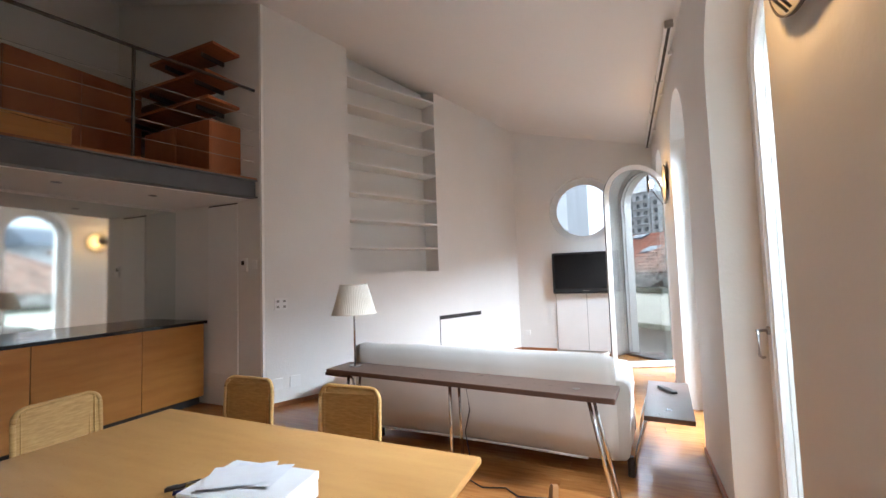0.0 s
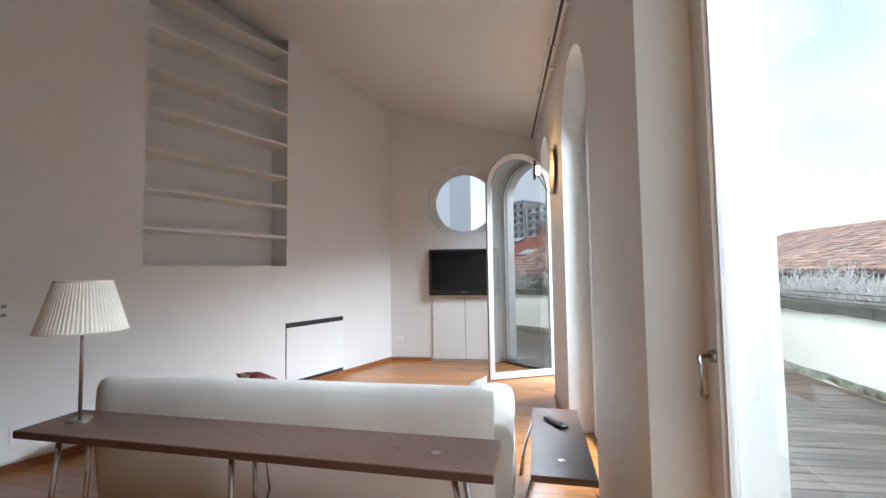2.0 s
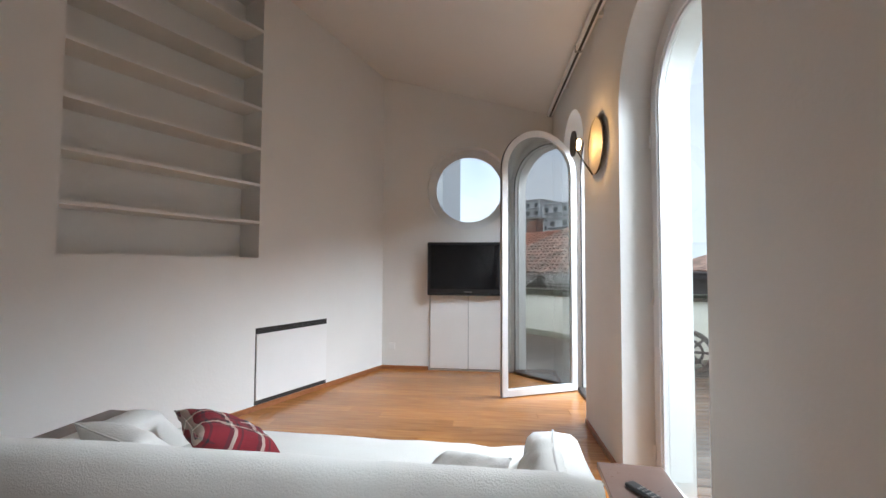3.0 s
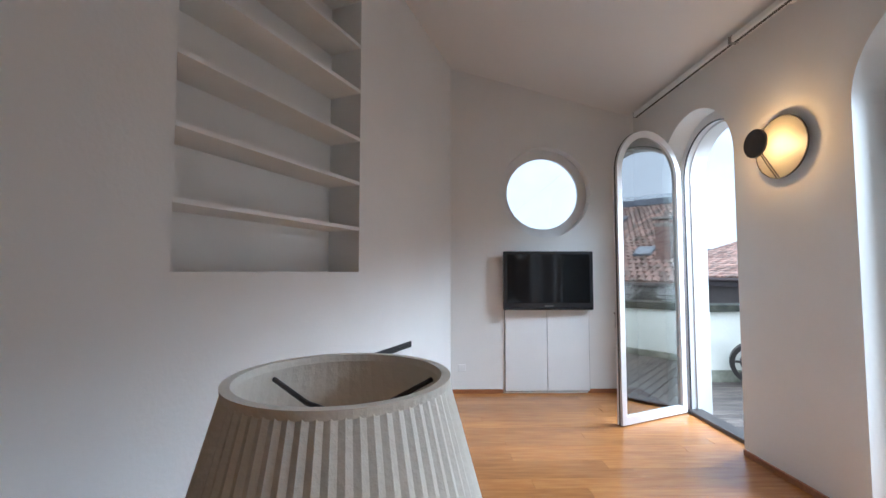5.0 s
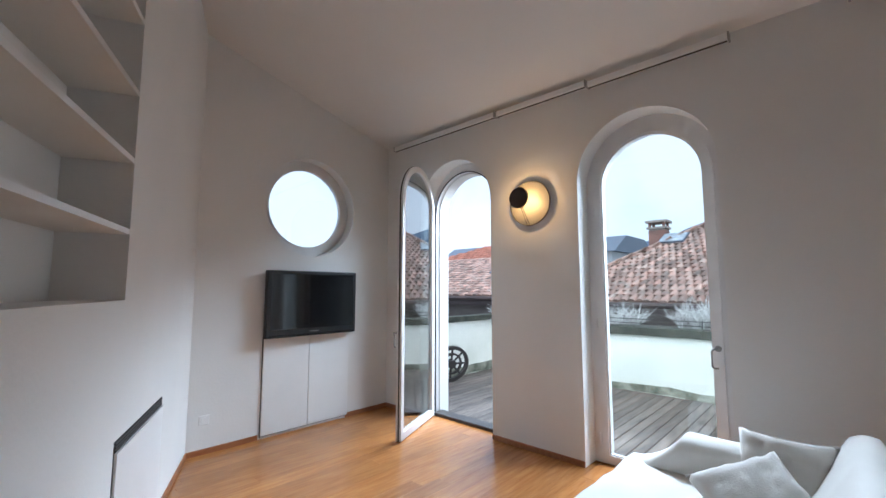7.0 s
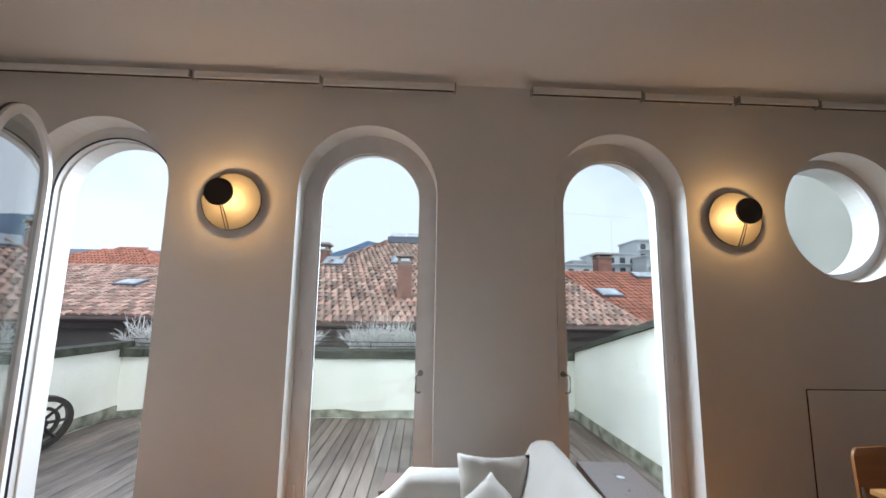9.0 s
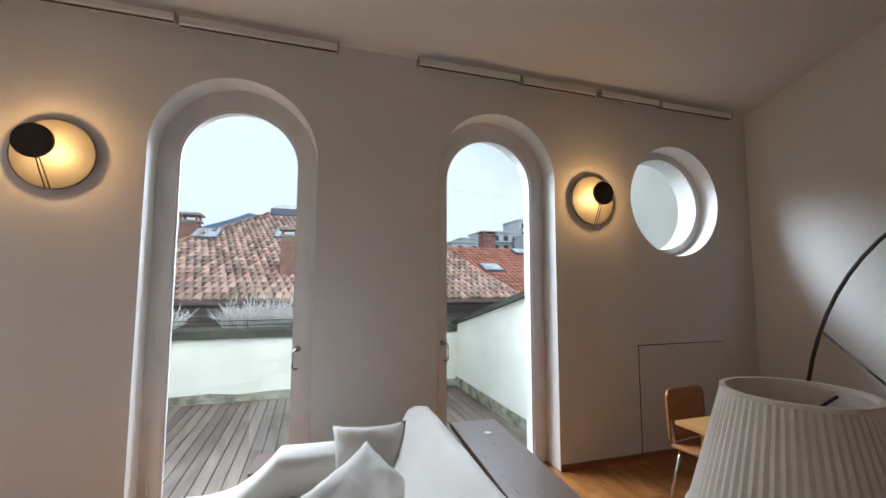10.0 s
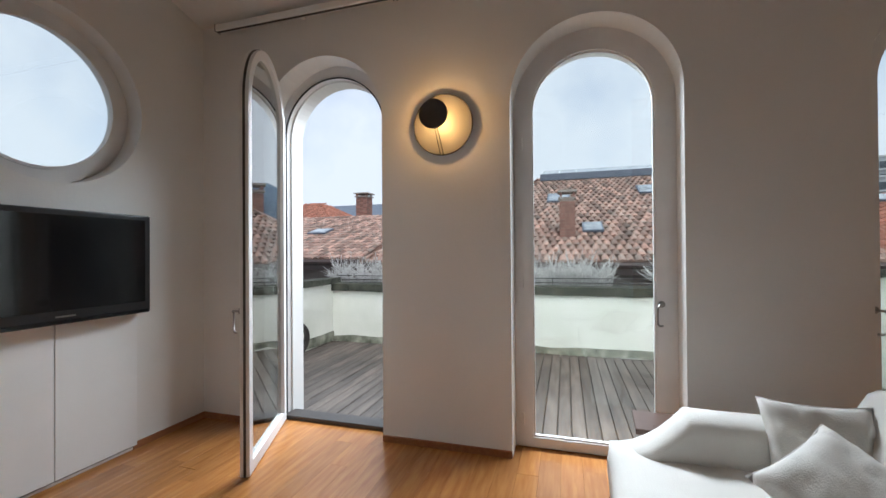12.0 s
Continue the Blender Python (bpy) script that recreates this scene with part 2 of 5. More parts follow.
def prism(points, place, depth, bm=None):
    """A flat outline of (u, v), carried into space by place(u, v, w), with w from 0 to depth."""
    bm = bm or bmesh.new()
    a = [bm.verts.new(place(u, v, 0)) for u, v in points]
    b = [bm.verts.new(place(u, v, depth)) for u, v in points]
    bm.faces.new(a)
    bm.faces.new(b[::-1])
    for i in range(len(a)):
        j = (i + 1) % len(a)
        bm.faces.new((a[i], a[j], b[j], b[i]))
    return bm


def tube(points, radius, sides=8, bm=None, taper=1.0):
    """A round bar along a line of points."""
    bm = bm or bmesh.new()
    pts = [Vector(p) for p in points]
    rings = []
    for i, p in enumerate(pts):
        d = (pts[min(i + 1, len(pts) - 1)] - pts[max(i - 1, 0)]).normalized()
        q = d.to_track_quat("Z", "Y")
        r = radius * (1 + (taper - 1) * i / max(len(pts) - 1, 1))
        rings.append([bm.verts.new(p + q @ Vector((r * math.cos(k * math.tau / sides), r * math.sin(k * math.tau / sides), 0))) for k in range(sides)])
    for r0, r1 in zip(rings, rings[1:]):
        for k in range(sides):
            bm.faces.new((r0[k], r0[(k + 1) % sides], r1[(k + 1) % sides], r1[k]))
    bm.faces.new(rings[0][::-1])
    bm.faces.new(rings[-1])
    return bm


def lathe(profile, sides=48, ripple=0.0, bm=None):
    """A turned shape from (radius, height); ripple folds it into pleats."""
    bm = bm or bmesh.new()
    rings = []
    for r, z in profile:
        rings.append([bm.verts.new(((r * (1 + (ripple if k % 2 else -ripple))) * math.cos(k * math.tau / sides), (r * (1 + (ripple if k % 2 else -ripple))) * math.sin(k * math.tau / sides), z)) for k in range(sides)])
    for r0, r1 in zip(rings, rings[1:]):
        for k in range(sides):
            bm.faces.new((r0[k], r0[(k + 1) % sides], r1[(k + 1) % sides], r1[k]))
    return bm


def arch(cy, hw, spring, z0=0.0, steps=28, squash=1.0):
    """The outline of a round-headed opening, from its foot at low y round to its foot at high y."""
    pts = [(cy - hw, z0)]
    for i in range(steps + 1):
        a = math.pi - math.pi * i / steps
        pts.append((cy + hw * math.cos(a), spring + hw * squash * math.sin(a)))
    return pts + [(cy + hw, z0)]


def arch_ring(cy, outer, inner, spring, place, depth, sill, low=0.0):
    """A frame round a round-headed pane: band between two arches, closed by a bottom rail."""
    bm = bmesh.new()
    o, i = arch(cy, outer, spring, low), arch(cy, inner, spring, low + sill)
    va, vb, wa, wb = [[bm.verts.new(place(u, v, w)) for u, v in pts] for pts, w in ((o, 0), (i, 0), (o, depth), (i, depth))]
    n = len(o)
    for k in range(n):
        j = (k + 1) % n
        bm.faces.new((va[k], va[j], vb[j], vb[k]))
        bm.faces.new((wa[k], wb[k], wb[j], wa[j]))
        bm.faces.new((va[k], wa[k], wa[j], va[j]))
        bm.faces.new((vb[k], vb[j], wb[j], wb[k]))
    return bm


def ring(outer, inner, place, depth, steps=64):
    bm = bmesh.new()
    loops = []
    for r, w in ((outer, 0), (inner, 0), (outer, depth), (inner, depth)):
        loops.append([bm.verts.new(place(r * math.cos(k * math.tau / steps), r * math.sin(k * math.tau / steps), w)) for k in range(steps)])
    va, vb, wa, wb = loops
    for k in range(steps):
        j = (k + 1) % steps
        bm.faces.new((va[k], va[j], vb[j], vb[k]))
        bm.faces.new((wa[k], wb[k], wb[j], wa[j]))
        bm.faces.new((va[k], wa[k], wa[j], va[j]))
        bm.faces.new((vb[k], vb[j], wb[j], wb[k]))
    return bm


def disc(radius, place, depth, steps=64):
    return prism([(radius * math.cos(k * math.tau / steps), radius * math.sin(k * math.tau / steps)) for k in range(steps)], place, depth)


# ---- the plan ----
WALL_X, GLASS_X, OUT_X = 0.526, 0.74, 0.96     # window wall: room face, door frames, outer face
TV_Y, BACK_Y = 7.958, -0.48                    # wall with the television, wall behind the dining table
KITCHEN_Y, LEFT_X = 3.655, -6.6
DOORS = (6.74, 4.61, 2.525)                  # middles of the three round-headed doors
HALF, SPRING = 0.56, 2.53
ROUND = (0.545, 2.465, 0.565)                  # round window beside the dining table: y, z, radius
PORT = (-0.634, 2.54, 0.587)                    # round window above the television: x, z, radius
CORNER = Vector((-1.85, TV_Y, 0))              # shelf wall meets the television wall
ALONG, INTO = Vector((-0.416, -0.9094, 0)), Vector((0.9094, -0.416, 0))
SHELF_END = 4.70
NICHE = (1.99, 3.545, 1.518, 0.31)             # from, to, foot, depth
DECK_Z = -0.12


def ceiling_z(x, y):
    return 3.53 - 0.006 * (TV_Y - y) + (WALL_X - x) * (0.265 + 0.006 * min(TV_Y - y, 4.6))


def on_shelf_wall(s, z, out=0.0):
    return CORNER + ALONG * s + INTO * out + Vector((0, 0, z))


# ---- walls ----
def wall_with_arches(name, x0, x1, half, y_from, y_to, circle_r, rise=0.0):
    """The window wall as one mesh: a bay round each door, and two halves round the round window."""
    bm = bmesh.new()
    place = lambda u, v, w: (x0 + w, u, v)
    top = 3.62
    edges = [y_to] + [(a + b) / 2 for a, b in zip(DOORS, DOORS[1:])] + [1.6]
    for k, cy in enumerate(DOORS):
        hi, lo = edges[k], edges[k + 1]
        pts = [(lo, -0.2)] + [(cy - half, -0.2)] + arch(cy, half, SPRING + rise) + [(cy + half, -0.2), (hi, -0.2), (hi, top), (lo, top)]
        prism(pts, place, x1 - x0, bm)
    cy, cz, _ = ROUND
    arc = [(cy + circle_r * math.cos(a), cz + circle_r * math.sin(a)) for a in [math.pi / 2 + math.pi * i / 32 for i in range(33)]]
    prism([(cy, top)] + arc + [(cy, -0.2), (y_from, -0.2), (y_from, top)], place, x1 - x0, bm)
    arc = [(cy + circle_r * math.cos(a), cz + circle_r * math.sin(a)) for a in [math.pi / 2 - math.pi * i / 32 for i in range(33)]]
    prism([(cy, top)] + arc + [(cy, -0.2), (1.6, -0.2), (1.6, top)], place, x1 - x0, bm)
    return tagged(part(name, bm, PLASTER), "thick white plastered wall with three round-headed doors", "wall", kind="structure")


wall_with_arches("wall_east", WALL_X, GLASS_X, HALF, BACK_Y - 0.3, TV_Y + 0.3, ROUND[2], 0.03)
wall_with_arches("wall_east_outer", GLASS_X + 0.06, OUT_X, 0.475, BACK_Y - 0.3, TV_Y + 0.3, 0.50)
for edge_name, spot in (("wall_east_end", BACK_Y - 0.3), ("wall_east_end", TV_Y + 0.28)):
    tagged(part(edge_name, box(GLASS_X, GLASS_X + 0.06, spot, spot + 0.02, -0.2, 3.62), PLASTER), "white plaster edge of the window wall", "wall", kind="structure")
tagged(part("wall_east_cap", box(GLASS_X, GLASS_X + 0.06, BACK_Y - 0.27, TV_Y + 0.27, 3.56, 3.62), PLASTER), "white plaster top of the window wall", "wall", kind="structure")

# television wall with its round window
bm = bmesh.new()
px, pz, pr = PORT
place = lambda u, v, w: (u, TV_Y + w, v)
for sign in (1, -1):
    arc = [(px + sign * pr * math.sin(math.pi * i / 32), pz + pr * math.cos(math.pi * i / 32)) for i in range(33)]
    far = WALL_X if sign > 0 else -2.4
    prism([(px, 4.5)] + arc + [(px, -0.2), (far, -0.2), (far, 4.5)], place, 0.34, bm)
tagged(part("wall_north", bm, PLASTER), "white plastered wall with a round window", "wall", kind="structure")

# slanting wall with the shelf niche
n0, n1, nz, nd = NICHE
bm = bmesh.new()
slab = lambda u, v, w: on_shelf_wall(u, v, -w)
prism([(0, -0.2), (SHELF_END, -0.2), (SHELF_END, 5.1), (n1, 5.1), (n1, nz), (n0, nz), (n0, 5.1), (0, 5.1)], slab, nd, bm)
prism([(0, -0.2), (SHELF_END - 0.12, -0.2), (SHELF_END - 0.12, 5.1), (0, 5.1)], lambda u, v, w: on_shelf_wall(u, v, -nd - 0.002 - w), 0.12, bm)
tagged(part("wall_west", bm, PLASTER), "long white plastered wall with a recessed shelf niche", "wall", kind="structure")

e_point = on_shelf_wall(SHELF_END, 0)
tagged(part("wall_kitchen_side", box(LEFT_X, e_point.x + 0.02, KITCHEN_Y + 0.035, KITCHEN_Y + 0.2, -0.2, 5.6), PLASTER), "white wall beside the kitchen counter", "wall", kind="structure")
tagged(part("wall_south", box(LEFT_X, WALL_X, BACK_Y - 0.25, BACK_Y, -0.2, 5.8), PLASTER), "plain white wall behind the dining table", "wall", kind="structure")
tagged(part("wall_far_west", box(LEFT_X - 0.2, LEFT_X, BACK_Y - 0.25, KITCHEN_Y + 0.2, -0.2, 5.8), PLASTER), "plain white wall at the back of the mezzanine", "wall", kind="structure")

# sloping ceiling
bm = bmesh.new()
xs = [WALL_X + 0.3, WALL_X - 0.8, -1.2, -2.4, -3.6, -4.8, LEFT_X - 0.2]
ys = [TV_Y + 0.34, 6.5, 5.0, KITCHEN_Y + 0.2, 2.5, 1.0, BACK_Y - 0.25]
grid = [[bm.verts.new((x, y, ceiling_z(x, y))) for x in xs] for y in ys]
for r0, r1 in zip(grid, grid[1:]):
    for k in range(len(xs) - 1):
        bm.faces.new((r0[k], r0[k + 1], r1[k + 1], r1[k]))
ret = bmesh.ops.extrude_face_region(bm, geom=bm.faces[:])
bmesh.ops.translate(bm, verts=[v for v in ret["geom"] if isinstance(v, bmesh.types.BMVert)], vec=(0, 0, 0.2))
tagged(part("ceiling", bm, CEILING, smooth=False), "sloping white painted ceiling", "ceiling", kind="structure")

# floor body under the planks
floor = tagged(part("floor", box(LEFT_X, GLASS_X + 0.02, BACK_Y, TV_Y, -0.2, -0.012), DARK_GAP), "glossy cherry plank floor", "floor", kind="structure")

# skirting boards
def skirting(a, b, out, name="baseboard"):
    """A low wooden skirting from a to b, proud of the wall by out."""
    a, b = Vector(a), Vector(b)
    d = (b - a).normalized()
    side = Vector((-d.y, d.x, 0)) * out
    bm = bmesh.new()
    prism([(0, 0), (abs(out), 0), (abs(out), 0.045), (abs(out) * 0.5, 0.05), (0, 0.05)], lambda u, v, w: a + d * w + side * (u / abs(out)) + Vector((0, 0, v)), (b - a).length, bm)
    tagged(part(name, bm, SKIRT_WOOD), "low cherry wood skirting board", "skirting", kind="structure")


piers = [(TV_Y, DOORS[0] + HALF)] + [(a - HALF, b + HALF) for a, b in zip(DOORS, DOORS[1:])] + [(DOORS[2] - HALF, BACK_Y)]
for hi, lo in piers:
    skirting((WALL_X, hi, 0), (WALL_X, lo, 0), -0.012)
skirting((-1.19, TV_Y, 0), (CORNER.x, TV_Y, 0), 0.012)
skirting((WALL_X, TV_Y, 0), (-0.12, TV_Y, 0), 0.012)
skirting(on_shelf_wall(0, 0), on_shelf_wall(1.055, 0), 0.012)
skirting(on_shelf_wall(1.055, 0), on_shelf_wall(2.005, 0), 0.010)
skirting(on_shelf_wall(2.005, 0), on_shelf_wall(SHELF_END, 0), 0.012)
skirting((WALL_X, BACK_Y, 0), (-4.8, BACK_Y, 0), -0.012)

# shelves in the niche
for z in (1.886, 2.267, 2.638, 3.05, 3.44, 3.86, 4.245):
    bm = bmesh.new()
    prism([(n0, z - 0.026), (n1, z - 0.026), (n1, z), (n0, z)], lambda u, v, w: on_shelf_wall(u, v, -0.004 - w), nd - 0.004, bm)
    shelf = empty("wall_shelf", None, "empty cream painted shelf board in the niche", "shelf", "niche shelves")
    part("board", bm, SHELF_PAINT, shelf)
    lip = bmesh.new()
    prism([(n0 + 0.002, z - 0.027), (n1 - 0.002, z - 0.027), (n1 - 0.002, z + 0.001), (n0 + 0.002, z + 0.001)], lambda u, v, w: on_shelf_wall(u, v, -0.004 + w), 0.003, lip)
    part("front_edge", lip, LACQUER, shelf)


# ---- round-headed doors ----
def lever_handle(parent, at, out, along):
    """A rose plate and a U-shaped lever that hangs down from it; out: away from the leaf, along: towards the pane."""
    at, out, along = Vector(at), Vector(out), Vector(along)
    h = part("handle", tube([at, at + out * 0.045, at + out * 0.06 + along * 0.02, at + out * 0.06 + along * 0.035 + Vector((0, 0, -0.02)), at + out * 0.06 + along * 0.035 + Vector((0, 0, -0.13)), at + out * 0.045 + along * 0.02 + Vector((0, 0, -0.145)), at + out * 0.03 + Vector((0, 0, -0.145))], 0.008, 10), HANDLE, parent, "satin nickel lever", True)
    bm = bmesh.new()
    bmesh.ops.create_cone(bm, cap_ends=True, segments=20, radius1=0.024, radius2=0.022, depth=0.012)
    bmesh.ops.transform(bm, verts=bm.verts, matrix=Matrix.Translation(at + out * 0.006) @ out.to_track_quat("Z", "Y").to_matrix().to_4x4())
    part("rose", bm, HANDLE, h)


def door(index, cy, handle_side):
    to_wall = lambda u, v, w: (GLASS_X + w, u, v)
    d = empty(f"door_{index}", None, "white round-headed glazed terrace door, " + ("standing wide open" if handle_side == 0 else "closed"), "door", kind="structure")
    part("door_frame", arch_ring(cy, 0.62, 0.49, SPRING, to_wall, 0.058, 0.03), FRAME_PAINT, d)
    if handle_side:
        leaf = part("leaf_frame", arch_ring(cy, 0.492, 0.425, SPRING, lambda u, v, w: (GLASS_X - 0.018 + w, u, v), 0.05, 0.07, 0.012), FRAME_PAINT, d)
        part("glazing_bead", arch_ring(cy, 0.425, 0.412, SPRING, lambda u, v, w: (GLASS_X - 0.004 + w, u, v), 0.03, 0.013, 0.082), FRAME_PAINT, leaf)
        pane = part("pane", prism(arch(cy, 0.414, SPRING, 0.09), lambda u, v, w: (GLASS_X + 0.01 + w, u, v), 0.004), GLASS, d)
        pane.visible_shadow = False
        lever_handle(d, (GLASS_X - 0.018, cy + handle_side * 0.455, 1.11), (-1, 0, 0), (0, -handle_side, 0))
        for hz in (0.22, 1.25, 2.3):
            part("hinge", tube([(GLASS_X - 0.028, cy - handle_side * 0.497, hz - 0.045), (GLASS_X - 0.028, cy - handle_side * 0.497, hz + 0.045)], 0.009), FRAME_PAINT, d)
    else:
        part("gasket", arch_ring(cy, 0.494, 0.484, SPRING, lambda u, v, w: (GLASS_X - 0.012 + w, u, v), 0.012, 0.03), BLACK, d)
        part("threshold", box(GLASS_X - 0.06, GLASS_X + 0.1, cy - 0.485, cy + 0.485, 0.0, 0.036, 0.004), DARK_METAL, d, "dark metal threshold")
        hinge, tip = Vector((0.66, cy + 0.475, 0)), Vector((-0.227, 6.826, 0))
        d1 = (tip - hinge).normalized()
        hinge = tip - d1 * 0.965
        nrm = Vector((-d1.y, d1.x, 0))
        swing = lambda u, v, w: hinge + d1 * (u + 0.482) + nrm * w + Vector((0, 0, v))
        leaf = part("leaf_frame", arch_ring(0, 0.482, 0.415, SPRING, lambda u, v, w: swing(u, v, w - 0.03), 0.06, 0.075, 0.012), FRAME_PAINT, d)
        part("edge_seal", arch_ring(0, 0.486, 0.478, SPRING, lambda u, v, w: swing(u, v, w - 0.008), 0.016, 0.012, 0.008), DARK_METAL, leaf)
        pane = part("pane", prism(arch(0, 0.417, SPRING, 0.085), lambda u, v, w: swing(u, v, w - 0.002), 0.004), COATED, d)
        pane.visible_shadow = False
        lever_handle(d, swing(0.45, 1.10, -0.03), -nrm, -d1)
    return d


door(1, DOORS[0], 0)
door(2, DOORS[1], -1)
door(3, DOORS[2], 1)


# ---- round windows ----
def round_window(index, place, r, pane_r, label):
    w = empty(f"window_{index}", None, label, "window", kind="structure")
    part("window_frame", ring(r, pane_r, place, 0.07), FRAME_PAINT, w, smooth=False)
    part("glazing_bead", ring(pane_r + 0.004, pane_r - 0.016, lambda u, v, d: place(u, v, d - 0.012), 0.03), FRAME_PAINT, w)
    pane = part("pane", disc(pane_r, lambda u, v, d: place(u, v, d + 0.03), 0.004), GLASS, w)
    pane.visible_shadow = False


round_window(1, lambda u, v, w: (px + u, TV_Y + 0.15 + w, pz + v), pr, 0.485, "round white framed window above the television")
round_window(2, lambda u, v, w: (GLASS_X - 0.01 + w, ROUND[0] + u, ROUND[1] + v), ROUND[2] + 0.002, 0.50, "round white framed window in a deep reveal")


# ---- things on the walls ----
def wall_lamp(y, z, shift):
    """Pale disc, a small dark disc held before it on two thin arms, and the bulb between them."""
    t = empty("wall_lamp", Matrix.Translation((WALL_X, y, z)), "round pale wall lamp with a dark disc, lit", "wall lamp", "wall lamps")
    part("mounting", disc(0.07, lambda u, v, w: (-w, u, v), 0.028, 32), DARK_METAL, t)
    part("reflector", disc(0.226, lambda u, v, w: (-0.028 - w, u, v), 0.006), DISC, t, "pale round reflector disc")
    part("rim", ring(0.230, 0.224, lambda u, v, w: (-0.026 - w, u, v), 0.011), DARK_METAL, t)
    part("dark_disc", disc(0.105, lambda u, v, w: (-0.196 - w, u + shift, v + 0.03), 0.016, 40), DARK_METAL, t, "small dark round shield")
    part("bulb", disc(0.04, lambda u, v, w: (-0.155 - w, u + shift * 0.5, v + 0.02), 0.03, 24), GLOW, t)
    for k in (-0.012, 0.012):
        part("arm", tube([(-0.055, k, -0.235), (-0.12, k * 0.9 + shift * 0.4, -0.13), (-0.19, k * 0.6 + shift, 0.0)], 0.004, 6), DARK_METAL, t)
    return t


wall_lamp(5.665, 2.437, 0.02)
wall_lamp(1.575, 2.40, 0.02)

# television
tv = empty("television", Matrix.Translation((-0.633, TV_Y, 0)), "black flat television mounted above white cabinet doors", "television")
part("bezel", box(-0.56, 0.56, -0.12, -0.05, 1.043, 1.772, 0.012, 2), BLACK, tv)
part("screen", box(-0.515, 0.515, -0.123, -0.115, 1.130, 1.735), SCREEN, tv, "dark glossy screen")
part("speaker_bar", box(-0.54, 0.54, -0.126, -0.06, 1.045, 1.075, 0.006), SCREEN, tv)
part("logo", box(-0.055, 0.055, -0.1245, -0.118, 1.088, 1.098), HANDLE, tv, "small grey maker's mark")
part("wall_bracket", box(-0.2, 0.2, -0.052, 0.0, 1.25, 1.55, 0.005), BLACK, tv)

# cupboard doors under the television
cup = empty("wall_cupboard", Matrix.Translation((-0.633, TV_Y, 0)), "flush white cupboard doors below the television", "cupboard")
part("body", box(-0.537, 0.537, -0.006, 0.0, 0.02, 1.06), DARK_GAP, cup)
for x0, x1 in ((-0.53, -0.004), (0.002, 0.53)):
    part("door", box(x0, x1, -0.020, -0.006, 0.03, 1.055, 0.002), LACQUER, cup)

# heater cover in the slanting wall
heater = empty("heater_cover", None, "white flush heater cover with dark air slots", "heater")
def heater_piece(name, u0, u1, z0, z1, out0, depth, mat, label=""):
    part(name, prism([(u0, z0), (u1, z0), (u1, z1), (u0, z1)], lambda u, v, w: on_shelf_wall(u, v, out0 + w), depth), mat, heater, label)


heater_piece("body", 1.058, 2.004, 0.052, 0.812, 0.0, 0.003, DARK_GAP)
heater_piece("panel", 1.066, 1.996, 0.098, 0.752, 0.003, 0.012, LACQUER, "smooth white panel")
for k in range(3):
    heater_piece("slat", 1.066, 1.996, 0.762 + k * 0.017, 0.769 + k * 0.017, 0.003, 0.005, BLACK)
heater_piece("slat", 1.066, 1.996, 0.066, 0.074, 0.003, 0.005, BLACK)


def plate(name, s, z, w, h, label, category, buttons=0):
    t = empty(name, None, label, category)
    part("plate", prism([(s - w / 2, z - h / 2), (s + w / 2, z - h / 2), (s + w / 2, z + h / 2), (s - w / 2, z + h / 2)], lambda u, v, d: on_shelf_wall(u, v, d), 0.008), LACQUER, t)
    for i in range(buttons):
        bu, bv = s + (i % 2 - 0.5) * w * 0.5, z + (i // 2 - 0.5) * h * 0.5
        part("button", prism([(bu - w * 0.1, bv - h * 0.1), (bu + w * 0.1, bv - h * 0.1), (bu + w * 0.1, bv + h * 0.1), (bu - w * 0.1, bv + h * 0.1)], lambda u, v, d: on_shelf_wall(u, v, 0.008 + d), 0.004), HANDLE, t)


plate("light_switch", 4.47, 1.18, 0.15, 0.13, "white plastic switch plate with four buttons", "switch", 4)
plate("cable_cover", 4.52, 0.26, 0.13, 0.13, "blank white square wall cover", "wall plate")
plate("cable_cover", 4.31, 0.26, 0.13, 0.13, "blank white square wall cover", "wall plate")
sock = empty("wall_socket", Matrix.Translation((-1.705, TV_Y, 0.317)), "white wall socket near the room corner", "socket")
part("plate", box(-0.045, 0.045, -0.008, 0, -0.045, 0.045, 0.003), LACQUER, sock)
part("socket_face", box(-0.025, 0.025, -0.011, -0.008, -0.025, 0.025), LACQUER, sock)
sock2 = empty("wall_socket", Matrix.Translation((WALL_X, 1.47, 0.32)), "white wall socket under the wall lamp", "socket")
part("plate", box(-0.008, 0, -0.045, 0.045, -0.045, 0.045, 0.003), PLASTER, sock2)
part("socket_face", box(-0.011, -0.008, -0.025, 0.025, -0.025, 0.025), PLASTER, sock2)

# access panel by the dining table
panel = empty("access_panel", Matrix.Translation((WALL_X, 0.545, 0)), "flush white access panel low in the wall", "panel")
part("gap", box(-0.003, 0, -0.545, 0.545, 0.05, 1.04), DARK_GAP, panel)
part("panel", box(-0.012, -0.003, -0.538, 0.538, 0.055, 1.032, 0.002), PLASTER, panel)

